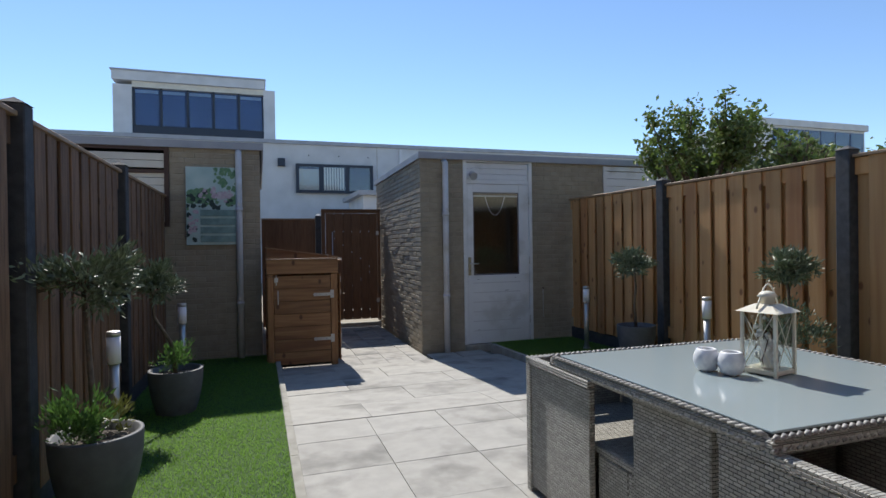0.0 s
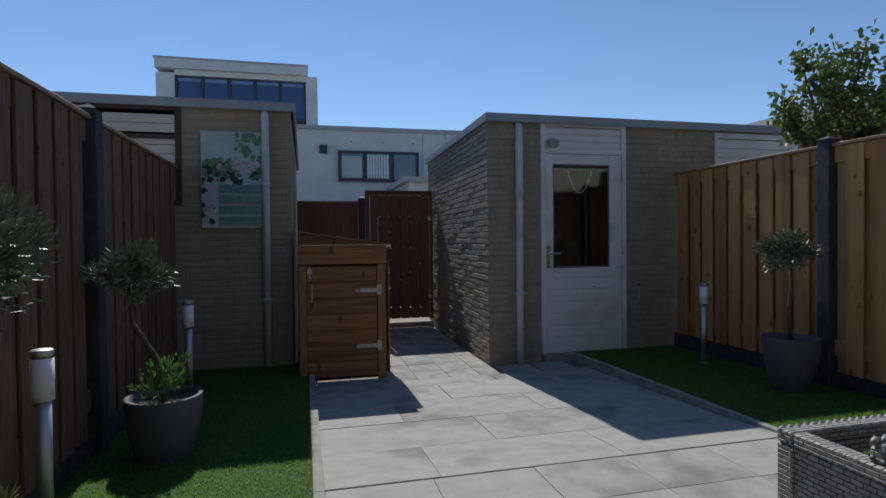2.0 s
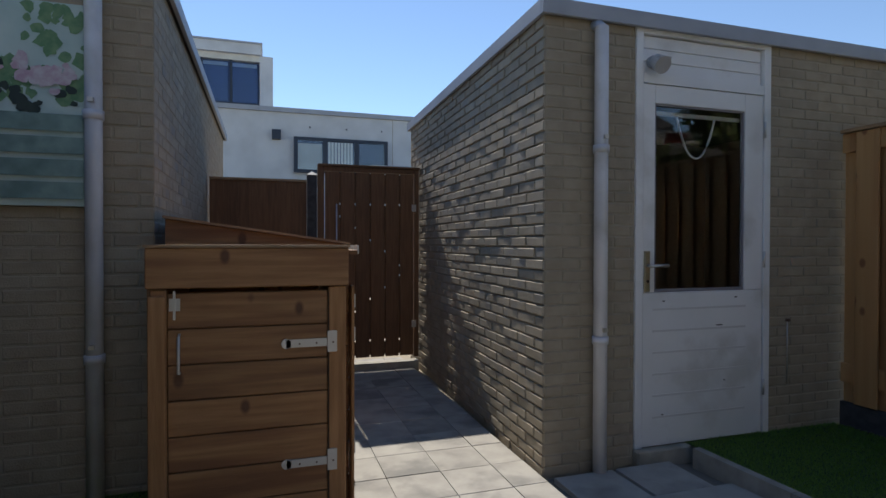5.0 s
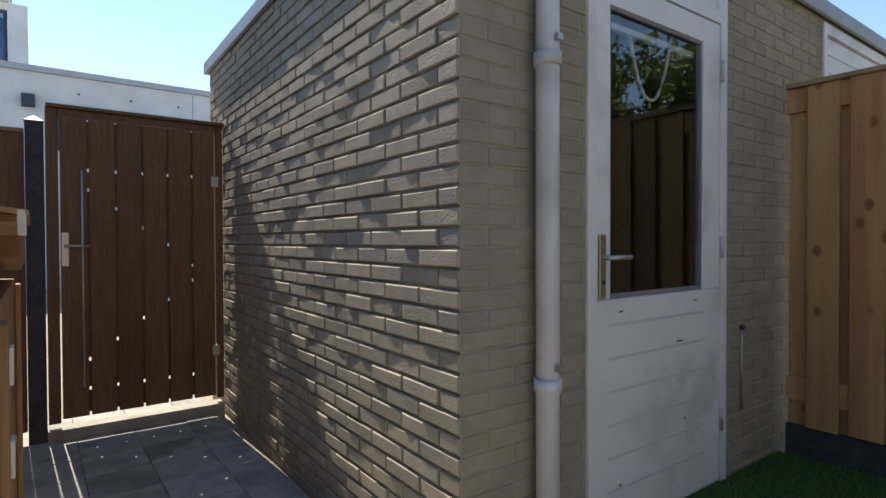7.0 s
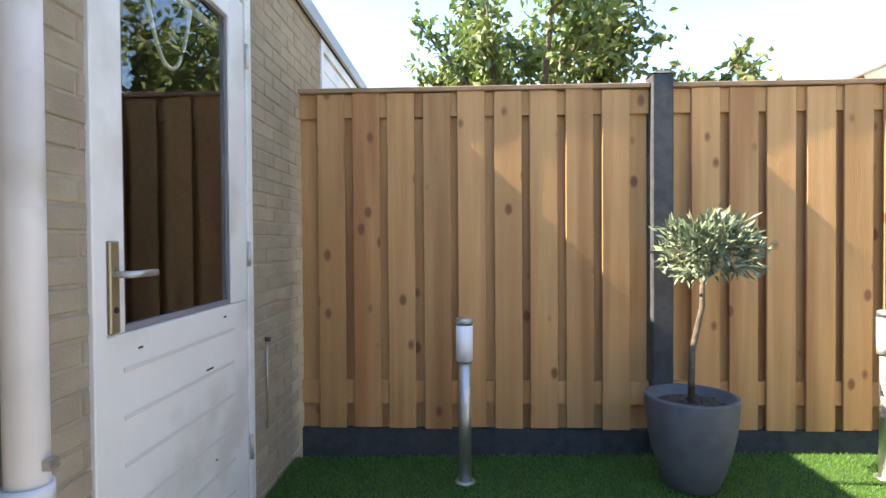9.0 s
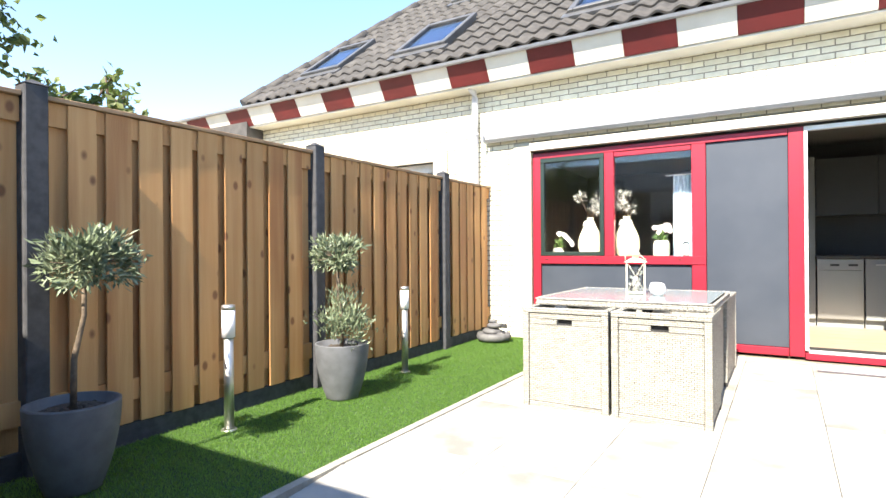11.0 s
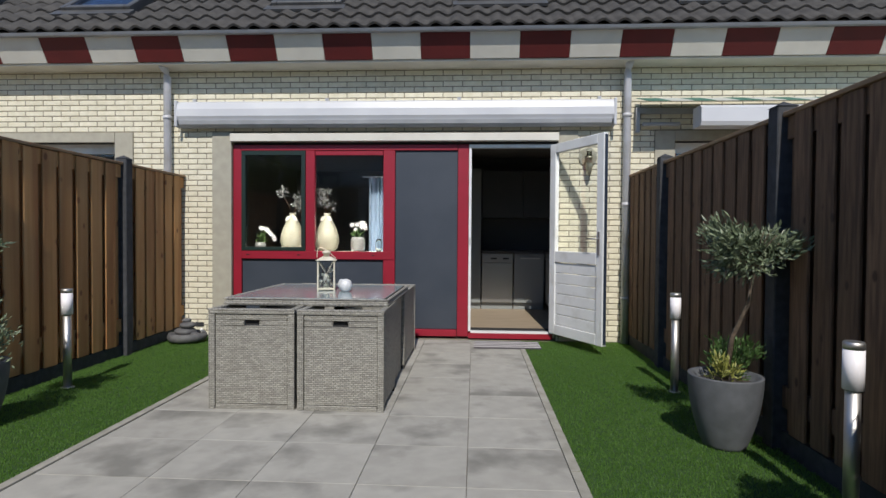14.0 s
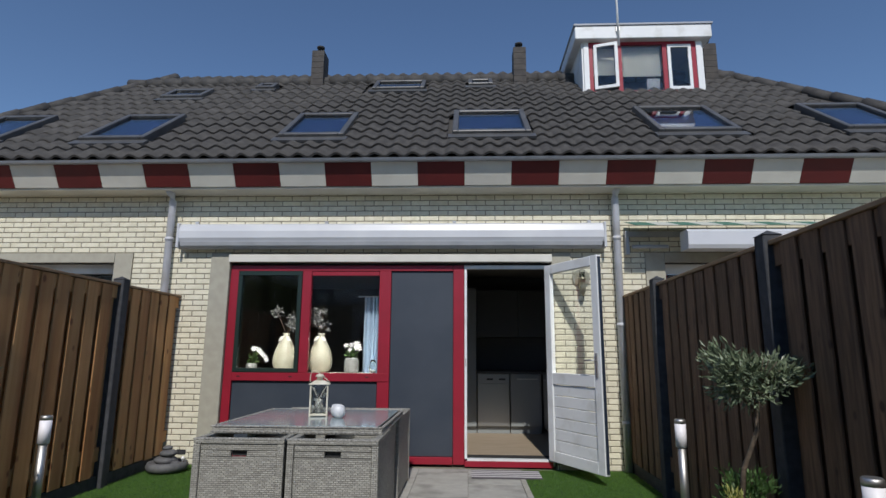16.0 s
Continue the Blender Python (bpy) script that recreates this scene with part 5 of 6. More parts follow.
def cube_chair(at, D, S):
    """A cube chair; its back stands at y = 0 and faces +y, the seat lies towards -y. 0.585 wide."""
    c = thing("wicker_chair", "grey wicker cube chair pushed under the glass table", "chair", at, "chairs round the table")
    W, H = 0.585, 0.675
    weave_panel("backrest", 0.045, W - 0.045, -0.04, -0.012, 0.035, H - 0.115, c)
    weave_panel("backrest_top", 0.045, W - 0.045, -0.04, -0.012, H - 0.075, H - 0.034, c)
    for a, b in ((0.045, W / 2 - 0.052), (W / 2 + 0.052, W - 0.045)):
        weave_panel("backrest_rail", a, b, -0.04, -0.012, H - 0.113, H - 0.077, c)
    part("grip_recess", B(W / 2 - 0.052, -0.06, H - 0.113, W / 2 + 0.052, -0.045, H - 0.077), M["dark"], c)
    for x in (0, W - 0.043):
        weave_panel("upright", x, x + 0.042, -0.045, 0.0, 0, H - 0.036, c)
        weave_panel("side_panel", x + 0.006, x + 0.036, -S, -0.046, 0.03, H - 0.036, c)
        part("foot", B(x + 0.006, -S, 0.0, x + 0.036, -S + 0.04, 0.028), M["dark"], c)
    top = weave_panel("top_rail", 0, W, -0.045, 0.0, H - 0.034, H, c)
    bm = bmesh.new()
    braid(bm, (0.0, -0.006, H - 0.006), (W, -0.006, H - 0.006), 0.010, 0.024)
    part("braid", bm, M["strand"], top)
    for x in (0, W - 0.043):
        weave_panel("arm_rail", x, x + 0.042, -S, -0.047, H - 0.034, H, c)
    weave_panel("bottom_rail", 0.045, W - 0.045, -0.044, -0.006, 0.0, 0.033, c)
    seat = weave_panel("seat", 0.045, W - 0.045, -D, -0.046, 0.37, 0.40, c)
    weave_panel("seat_front", 0.045, W - 0.045, -D, -D + 0.03, 0.03, 0.368, c)
    for x in (0.046, W - 0.076):
        weave_panel("seat_side", x, x + 0.03, -D + 0.032, -S - 0.002, 0.03, 0.368, c)
        part("leg", B(x, -D + 0.002, 0, x + 0.03, -D + 0.032, 0.028), M["dark"], c)
    return c


ch0 = cube_chair(pose(2.178, 4.245, 0), 0.79, 0.56)
copy_thing(ch0, pose(2.782, 4.240, 0, 0, 0, 0.8))
ch1 = cube_chair(pose(2.775, 2.18, 0, 0, 0, 180), 0.87, 0.84)
copy_thing(ch1, pose(3.375, 2.185, 0, 0, 0, 180.0))

# lantern and cups on the table
ln = thing("lantern", "cream metal lantern with glass sides on the wicker table", "lantern", pose(2.80, 3.37, TZ + 0.002, 0, 0, 12) @ Matrix.Diagonal((0.80, 0.80, 0.93, 1)))
part("base", B(-0.085, -0.085, 0.006, 0.085, 0.085, 0.024, bevel=0.003), M["cream_m"], ln)
for x in (-1, 1):
    for y in (-1, 1):
        part("post", B(min(x * 0.074, x * 0.088), min(y * 0.074, y * 0.088), 0.0, max(x * 0.074, x * 0.088), max(y * 0.074, y * 0.088), 0.262), M["cream_m"], ln)
for k in range(4):
    m = pose(0, 0, 0, 0, 0, 90 * k)
    part("glass", B(-0.072, -0.080, 0.026, 0.072, -0.078, 0.255), M["pane"], ln, at=m)
    bm = bmesh.new()
    tube(bm, [(-0.072, -0.084, 0.03), (0.072, -0.084, 0.255)], 0.0022, 5)
    tube(bm, [(0.072, -0.084, 0.03), (-0.072, -0.084, 0.255)], 0.0022, 5)
    part("cross_wires", bm, M["cream_m"], ln, at=m)
bm = bmesh.new()
a = [bm.verts.new((x, y, 0.264)) for x, y in ((-0.105, -0.105), (0.105, -0.105), (0.105, 0.105), (-0.105, 0.105))]
b = [bm.verts.new((x, y, 0.295)) for x, y in ((-0.045, -0.045), (0.045, -0.045), (0.045, 0.045), (-0.045, 0.045))]
for k in range(4):
    bm.faces.new((a[k], a[(k + 1) % 4], b[(k + 1) % 4], b[k]))
bm.faces.new(a[::-1])
bm.faces.new(b)
roof_l = part("hood", bm, M["cream_m"], ln)
bm = bmesh.new()
lathe(bm, [(0.032, 0.296), (0.032, 0.325), (0.048, 0.326), (0.030, 0.345), (0.010, 0.350)], 16)
part("chimney_cap", bm, M["cream_m"], roof_l)
bm = bmesh.new()
tube(bm, [(-0.095 + 0.19 * k / 12 + 0.06 * math.sin(math.pi * k / 12), 0.03 * math.sin(math.pi * k / 12), 0.28 + 0.095 * math.sin(math.pi * k / 12)) for k in range(13)], 0.0045, 6)
part("handle", bm, M["cream_m"], ln)
bm = bmesh.new()
lathe(bm, [(0.032, 0.025), (0.033, 0.14), (0.028, 0.142), (0.004, 0.138)], 16)
part("candle", bm, M["wax"], ln)
bm = bmesh.new()
rnd = random.Random(3)
for k in range(7):
    x, y, z = rnd.uniform(-0.05, 0.05), rnd.uniform(-0.05, 0.05), 0.025
    pts = [(x, y, z)]
    for s in range(6):
        x, y, z = max(-0.065, min(0.065, x + rnd.uniform(-0.03, 0.03))), max(-0.065, min(0.065, y + rnd.uniform(-0.03, 0.03))), z + rnd.uniform(0.015, 0.045)
        pts.append((x, y, min(z, 0.25)))
    tube(bm, pts, 0.003, 5)
part("twigs", bm, M["twig"], ln)
bm = bmesh.new()
for k in range(14):
    bmesh.ops.create_icosphere(bm, subdivisions=1, radius=rnd.uniform(0.010, 0.017), matrix=Matrix.Translation((rnd.uniform(-0.06, 0.06), rnd.uniform(-0.06, 0.06), rnd.uniform(0.04, 0.23))))
part("petals", bm, M["petal"], ln)


def cup(at):
    c = thing("tealight_cup", "round white speckled ceramic tealight cup on the table", "candle holder", at, "cups on the table")
    bm = bmesh.new()
    lathe(bm, [(0.022, 0.0), (0.038, 0.010), (0.050, 0.040), (0.049, 0.062), (0.039, 0.088), (0.034, 0.092), (0.030, 0.086), (0.038, 0.06), (0.036, 0.03), (0.02, 0.02)], 24)
    part("bowl", bm, M["cup"], c)
    bm = bmesh.new()
    lathe(bm, [(0.019, 0.022), (0.019, 0.045), (0.004, 0.046)], 14)
    part("tealight", bm, M["wax"], c)
    return c


c0 = cup(pose(2.61, 3.49, TZ + 0.002))
copy_thing(c0, pose(2.645, 3.40, TZ + 0.002, 0, 0, 30))


# ---- plants ----
def leaf_cloud(rs, n, centre, radii, length, width, droop=0.3, hollow=0.45, up=0.5):
    """Pointed leaves as folded diamonds round a crown; returns a mesh's vertices and faces."""
    v, f = [], []
    c = np.array(centre)
    clumps = rs.normal(size=(26, 3))
    clumps /= np.linalg.norm(clumps, axis=1)[:, None]
    clumps = clumps * rs.uniform(hollow, 1.0, (26, 1)) * np.array(radii) + c
    for i in range(n):
        p = clumps[rs.randint(26)] + rs.normal(size=3) * np.array(radii) * 0.17
        out = (p - c) / (np.array(radii))
        d = out + np.array((0, 0, up)) + rs.normal(size=3) * 0.6
        d /= np.linalg.norm(d) + 1e-9
        s = np.cross(d, rs.normal(size=3))
        s /= np.linalg.norm(s) + 1e-9
        L = length * rs.uniform(0.6, 1.2)
        w = width * rs.uniform(0.7, 1.2)
        nn = np.cross(d, s)
        k = len(v)
        v += [tuple(p), tuple(p + d * L * 0.45 + s * w + nn * w * 0.3), tuple(p + d * L), tuple(p + d * L * 0.45 - s * w + nn * w * 0.3)]
        f += [(k, k + 1, k + 2), (k, k + 2, k + 3)]
    return v, f


def mesh_part(name, v, f, mat, own, label=""):
    me = bpy.data.meshes.new(name)
    me.from_pydata(v, [], f)
    me.materials.append(mat)
    ob = new(name, me)
    ob.parent = own
    return tagged(ob, label)


def pot_plant(x, y, crown_z, crown_r, lean, seed, label, under=None, z=None):
    z0 = turf_z(y) if z is None else z
    p = thing("potted_olive_tree", label, "potted plant", pose(x, y, z0, 0, 0, seed * 40))
    R, H = 0.195, 0.40
    rs = np.random.RandomState(seed)
    prof = [(0.115, 0.0)]
    for k in range(46):
        t = (k + 1) / 46
        r = 0.115 + (R - 0.115) * (1 - (1 - t) ** 1.9)
        prof.append((r + (0.0012 if k % 2 else -0.0012), 0.006 + t * (H - 0.012)))
    prof += [(R, H), (R - 0.022, H), (R - 0.030, H - 0.05), (0.05, H - 0.06)]
    bm = bmesh.new()
    lathe(bm, prof, 36)
    part("pot", bm, M["pot"], p, "tapered ribbed grey pot")
    bm = bmesh.new()
    lathe(bm, [(R - 0.034, H - 0.06), (R - 0.034, H - 0.045), (0.12, H - 0.03), (0.02, H - 0.035)], 24)
    rnd = random.Random(seed)
    for k in range(60):
        a, r = rnd.uniform(0, 6.28), rnd.uniform(0, R - 0.05)
        bmesh.ops.create_icosphere(bm, subdivisions=0, radius=rnd.uniform(0.006, 0.014), matrix=Matrix.Translation((r * math.cos(a), r * math.sin(a), H - 0.036)))
    part("soil", bm, M["soil"], p)
    zc = crown_z - z0
    pts = [(0, 0, H - 0.05), (lean * 0.2, 0.01, H + (zc - H) * 0.3), (lean * 0.9, -0.01, H + (zc - H) * 0.6), (lean, 0, zc - crown_r * 0.3)]
    bm = bmesh.new()
    tube(bm, pts, [0.016, 0.014, 0.012, 0.010], 8)
    tr = part("trunk", bm, M["bark"], p)
    bm = bmesh.new()
    for k in range(16):
        a = rnd.uniform(0, 6.28)
        e = rnd.uniform(0.1, 0.9)
        r = crown_r * rnd.uniform(0.6, 1.0)
        mid = (lean + 0.4 * r * math.cos(a), 0.4 * r * math.sin(a), zc - crown_r * 0.2 + 0.2 * r * e)
        tube(bm, [pts[-1], mid, (lean + r * math.cos(a) * 0.95, r * math.sin(a) * 0.95, zc + r * (e - 0.45))], [0.006, 0.004, 0.002], 5)
    part("branches", bm, M["bark"], tr)
    v, f = leaf_cloud(rs, 2600, (lean, 0, zc), (crown_r, crown_r, crown_r * 0.68), 0.052, 0.0068, hollow=0.25)
    mesh_part("crown", v, f, M["leaf"], p, "grey-green olive leaves")
    for name, dx, dy, r, h, mat, n in under or ():
        v, f = leaf_cloud(rs, n, (dx, dy, H + h * 0.5 - 0.02), (r, r, h * 0.6), 0.042, 0.006, hollow=0.2, up=1.3)
        mesh_part(name, v, f, M[mat], p)
    return p


pot_plant(4.61, 6.53, 1.05, 0.190, -0.05, 1, "small olive tree in a smooth dark grey pot on the turf")
pot_plant(4.585, 4.74, 1.05, 0.170, 0.03, 2, "olive tree with a rosemary bush in a grey ribbed pot", (("rosemary", 0.0, 0.0, 0.235, 0.36, "leaf", 1700),))
pot_plant(0.165, 4.65, 1.12, 0.240, 0.16, 3, "wide olive tree with low shrubs in a grey ribbed pot", (("shrub", -0.02, 0.09, 0.125, 0.20, "leaf_d", 1100), ("yellow_shrub", 0.06, -0.10, 0.075, 0.13, "leaf_y", 220)))
pot_plant(0.27, 6.39, 1.00, 0.180, 0.16, 5, "olive tree with a dark shrub in a grey pot", (("shrub", 0.02, 0.03, 0.16, 0.20, "leaf_d", 500),), -0.075)


def bollard(x, y, turn=0):
    z = turf_z(y)
    b = thing("garden_light", "stainless steel garden light with a white opal head on the turf", "lamp", pose(x, y, z - 0.004, 0, 0, turn), "garden lights")
    bm = bmesh.new()
    lathe(bm, [(0.048, 0.0), (0.048, 0.006), (0.03, 0.010)], 20)
    part("foot_plate", bm, M["steel"], b)
    bm = bmesh.new()
    tube(bm, [(0, 0, 0.008), (0, 0, 0.560)], 0.0285, 20)
    part("tube", bm, M["steel"], b)
    bm = bmesh.new()
    tube(bm, [(0, 0, 0.561), (0, 0, 0.725)], 0.039, 20)
    part("head", bm, M["opal"], b)
    bm = bmesh.new()
    lathe(bm, [(0.0395, 0.7255), (0.0395, 0.752), (0.034, 0.757), (0.003, 0.758)], 20)
    part("cap", bm, M["steel"], b)
    for k in range(3):
        a = radians(120 * k)
        bm = bmesh.new()
        tube(bm, [(0.038 * math.cos(a), 0.038 * math.sin(a), 0.0)] * 1 + [(0.038 * math.cos(a), 0.038 * math.sin(a), 0.011)], 0.004, 6)
        part("screw", bm, M["steel"], b)
    return b


b0 = bollard(4.66, 7.53)
for x, y, t in ((4.68, 5.64, 20), (4.68, 3.82, 0), (0.055, 3.56, 0), (0.045, 5.52, 0), (0.18, 7.53, 0)):
    copy_thing(b0, pose(x, y, turf_z(y) - 0.004, 0, 0, t))

# stacked pebble water bowl by the house
pond = thing("pebble_fountain", "low dark bowl with stacked round pebbles beside the house wall", "garden ornament", pose(4.72, 1.98, 0))
bm = bmesh.new()
lathe(bm, [(0.12, 0.0), (0.19, 0.02), (0.205, 0.06), (0.19, 0.10), (0.16, 0.105), (0.15, 0.07), (0.04, 0.06)], 28)
part("bowl", bm, M["stone"], pond)
rnd = random.Random(11)
for sx, sy, sz, r, fl in ((0.02, 0.0, 0.115, 0.115, 0.42), (-0.01, 0.01, 0.185, 0.085, 0.45), (0.01, 0.0, 0.235, 0.05, 0.5), (-0.11, 0.05, 0.09, 0.05, 0.6), (0.10, -0.07, 0.085, 0.05, 0.6)):
    bm = bmesh.new()
    bmesh.ops.create_icosphere(bm, subdivisions=3, radius=r)
    for v in bm.verts:
        v.co *= 1 + 0.07 * noise.noise(v.co * 9 + Vector((sx * 50, 0, 0)))
        v.co.z *= fl
    for fc in bm.faces:
        fc.smooth = True
    part("pebble", bm, M["stone"], pond, at=Matrix.Translation((sx, sy, sz)))
bm = bmesh.new()
bmesh.ops.create_icosphere(bm, subdivisions=2, radius=0.018, matrix=Matrix.Translation((-0.17, 0.02, 0.14)))
part("white_bird", bm, M["petal"], pond)
tube_b = bmesh.new()
tube(tube_b, [(-0.17, 0.02, 0.09), (-0.17, 0.02, 0.13)], 0.004, 5)
part("bird_stick", tube_b, M["steel"], pond)

# door mat
dm2 = thing("door_mat", "striped grey and white door mat on the paving", "mat", pose(0.88, 1.70, 0.004))
for k in range(9):
    part("stripe", B(0, k * 0.042, 0, 0.70, k * 0.042 + 0.0415, 0.010), M["mat_a"] if k % 2 == 0 else M["mat_b"], dm2, "dark stripe" if k % 2 == 0 else "pale stripe")

# wall lamp by the kitchen door
wl = thing("wall_lamp", "round bronze wall lamp with a glass chimney on the cream brick", "lamp", pose(0.33, FY + 0.012, 2.02))
bm = bmesh.new()
tube(bm, [(0, 0, 0.05), (0, 0.012, 0.05)], 0.10, 24)
part("wall_plate", bm, M["brass"], wl)
bm = bmesh.new()
tube(bm, [(0, 0.012, 0.02), (0, 0.06, -0.02), (0, 0.09, 0.0)], 0.010, 8)
part("arm", bm, M["twig"], wl)
bm = bmesh.new()
lathe(bm, [(0.012, -0.16), (0.03, -0.12), (0.04, -0.05), (0.032, 0.02), (0.05, 0.03), (0.02, 0.05)], 16, 0, 0.09)
part("body", bm, M["brass"], wl)
bm = bmesh.new()
lathe(bm, [(0.03, 0.052), (0.03, 0.12), (0.035, 0.125), (0.01, 0.14)], 16, 0, 0.09)
part("glass_chimney", bm, M["pane"], wl)

# things on the window sill
SILL = 0.99
def vase(x, y, seed):
    v = thing("tall_vase", "tall pale ribbed ceramic vase with dried flowers on the window sill", "vase", Matrix.Translation((x, y, SILL)) @ Matrix.Diagonal((1.5, 1.2, 1.10, 1)))
    bm = bmesh.new()
    n = 28
    prof = [(0.054, 0.0), (0.078, 0.035), (0.092, 0.10), (0.090, 0.16), (0.076, 0.23), (0.054, 0.295), (0.032, 0.35), (0.020, 0.385), (0.026, 0.41), (0.014, 0.405)]
    rings = []
    for r, z in prof:
        rings.append([bm.verts.new((r * (1 + 0.045 * (k % 2)) * math.cos(2 * math.pi * k / n), r * (1 + 0.045 * (k % 2)) * math.sin(2 * math.pi * k / n), z)) for k in range(n)])
    for a, b in zip(rings, rings[1:]):
        for k in range(n):
            bm.faces.new((a[k], a[(k + 1) % n], b[(k + 1) % n], b[k])).smooth = True
    bm.faces.new(rings[0][::-1])
    part("body", bm, M["ceramic"], v)
    bm = bmesh.new()
    for s in (-1, 1):
        q = [bm.verts.new(p) for p in ((0, 0.030, 0.385), (s * 0.035, 0.034, 0.375), (s * 0.052, 0.04, 0.325), (s * 0.026, 0.045, 0.33))]
        bm.faces.new(q)
    part("bow", bm, M["fwhite"], v)
    rnd = random.Random(seed)
    bm = bmesh.new()
    tips = []
    for k in range(6):
        a, h = rnd.uniform(-0.09, 0.09), rnd.uniform(0.48, 0.66)
        tips.append((a, rnd.uniform(-0.02, 0.05), h))
        tube(bm, [(0, 0, 0.40), (a * 0.5, 0, (0.4 + h) / 2), tips[-1]], 0.003, 5)
    part("stems", bm, M["twig"], v)
    rs = np.random.RandomState(seed)
    vv, ff = [], []
    for t in tips:
        a, b = leaf_cloud(rs, 40, t, (0.035, 0.03, 0.05), 0.035, 0.007)
        ff += [tuple(i + len(vv) for i in q) for q in b]
        vv += a
    mesh_part("dried_flowers", vv, ff, M["grey_pot"], v)


vase(3.765, 1.33, 4)
vase(3.345, 1.33, 6)


def flower_pot(x, y, r, h, seed, side, label):
    v = thing("flower_pot", label, "flower pot", pose(x, y, SILL))
    bm = bmesh.new()
    lathe(bm, [(r * 0.85, 0), (r, 0.02), (r, h * 0.75), (r * 0.8, h), (r * 0.65, h), (r * 0.6, h * 0.8)], 22)
    part("pot", bm, M["grey_pot"], v)
    rnd = random.Random(seed)
    bm = bmesh.new()
    bl = bmesh.new()
    for k in range(9):
        t = k / 8
        p = (side * (0.02 + 0.16 * t) if side else rnd.uniform(-0.10, 0.10), rnd.uniform(-0.02, 0.03), h + (0.17 - 0.13 * t * t if side else rnd.uniform(0.08, 0.18)))
        tube(bm, [(0, 0, h * 0.9), (p[0] * 0.4, 0, h + 0.12), p], 0.0025, 5)
        for j in range(5):
            a = 2 * math.pi * j / 5
            q = [bl.verts.new((p[0] + r2 * math.cos(a + o), p[1] + 0.01, p[2] + r2 * math.sin(a + o))) for r2, o in ((0.0, 0), (0.022, -0.45), (0.032, 0), (0.022, 0.45))]
            bl.faces.new(q)
    part("stems", bm, M["leaf_d"], v)
    part("blossoms", bl, M["petal"], v)
    vv, ff = leaf_cloud(np.random.RandomState(seed), 60, (0, 0, h + 0.03), (0.05, 0.04, 0.05), 0.06, 0.010)
    mesh_part("leaves", vv, ff, M["leaf_d"], v)


flower_pot(4.17, 1.30, 0.065, 0.10, 2, -1, "white orchid in a grey textured pot on the window sill")
flower_pot(2.975, 1.32, 0.085, 0.17, 3, 0, "white flowers in a grey textured pot on the window sill")
jar = thing("glass_jar", "small clear glass jar on the window sill", "jar", pose(2.72, 1.34, SILL))
bm = bmesh.new()
lathe(bm, [(0.03, 0), (0.042, 0.03), (0.04, 0.10), (0.025, 0.15), (0.022, 0.15), (0.036, 0.10), (0.036, 0.03), (0.02, 0.01)], 18)
part("body", bm, M["pane"], jar)
cur = thing("curtain", "pale blue folded curtain hanging beside the window", "curtain", pose(2.66, 1.12, SILL - 0.05))
bm = bmesh.new()
pts = [(0.014 * k, 0.02 * math.sin(k * 1.9)) for k in range(17)]
for (xa, ya), (xb, yb) in zip(pts, pts[1:]):
    q = [bm.verts.new(p) for p in ((xa, ya, 0), (xb, yb, 0), (xb, yb, 0.95), (xa, ya, 0.95), (xa, ya - 0.004, 0), (xb, yb - 0.004, 0), (xb, yb - 0.004, 0.95), (xa, ya - 0.004, 0.95))]
    for fc in ((0, 1, 2, 3), (7, 6, 5, 4)):
        bm.faces.new([q[i] for i in fc])
part("cloth", bm, M["curtain"], cur)
rail_c = part("rod", B(-0.02, -0.01, 0.951, 0.30, 0.01, 0.965), M["steel"], cur)

# ---- beyond the garden ----
hb = thing("apartment_house", "pale rendered two-storey house with dark blue windows behind the sheds", "house", pose(0.60, 0, -0.09))
part("wall", B(-14, 24.5, -0.2, 26, 33, 5.45), M["stucco"], hb)
part("roof_trim", B(-14.1, 24.42, 5.451, 26.1, 33.1, 5.60), M["roofed"], hb)
for k, (x0, x1, z0, z1) in enumerate(((1.70, 4.80, 3.50, 4.66), (8.2, 11.3, 3.5, 4.66), (-6.0, -3.0, 3.5, 4.66))):
    w = part("window", B(x0, 24.38, z0, x1, 24.40, z1), M["far_dark"], hb, "dark blue framed window")
    for a, b, c, d in ((x0, x1, z0, z0 + 0.10), (x0, x1, z1 - 0.10, z1), (x0, x0 + 0.12, z0 + 0.1, z1 - 0.1), (x1 - 0.12, x1, z0 + 0.1, z1 - 0.1), (x0 + 0.92, x0 + 1.08, z0 + 0.1, z1 - 0.1), (x0 + 1.96, x0 + 2.12, z0 + 0.1, z1 - 0.1)):
        part("frame", B(a, 24.30, c, b, 24.379, d), M["navy"], w)
    part("blind", B(x0 + 0.13, 24.36, z0 + 0.12, x0 + 0.9, 24.375, z1 - 0.2), M["stucco"], w, "half-drawn pale blind")
    for j in range(8):
        part("curtain_fold", B(x0 + 1.1 + j * 0.105, 24.35 + 0.01 * (j % 2), z0 + 0.12, x0 + 1.18 + j * 0.105, 24.375, z1 - 0.12), M["petal"], w)
    part("pane", B(x0 + 0.12, 24.322, z0 + 0.1, x1 - 0.12, 24.33, z1 - 0.1), M["pane"], w)
part("downpipe", B(5.95, 24.38, 0.0, 6.07, 24.50, 5.4), M["alu"], hb)
lb = part("outdoor_light", B(1.02, 24.30, 4.55, 1.30, 24.499, 4.85), M["navy"], hb)
for x in (-2, 2.2, 3.4, 4.6, 8, 12):
    part("drain_spout", B(x, 24.44, 5.0, x + 0.04, 24.499, 5.04), M["navy"], hb)
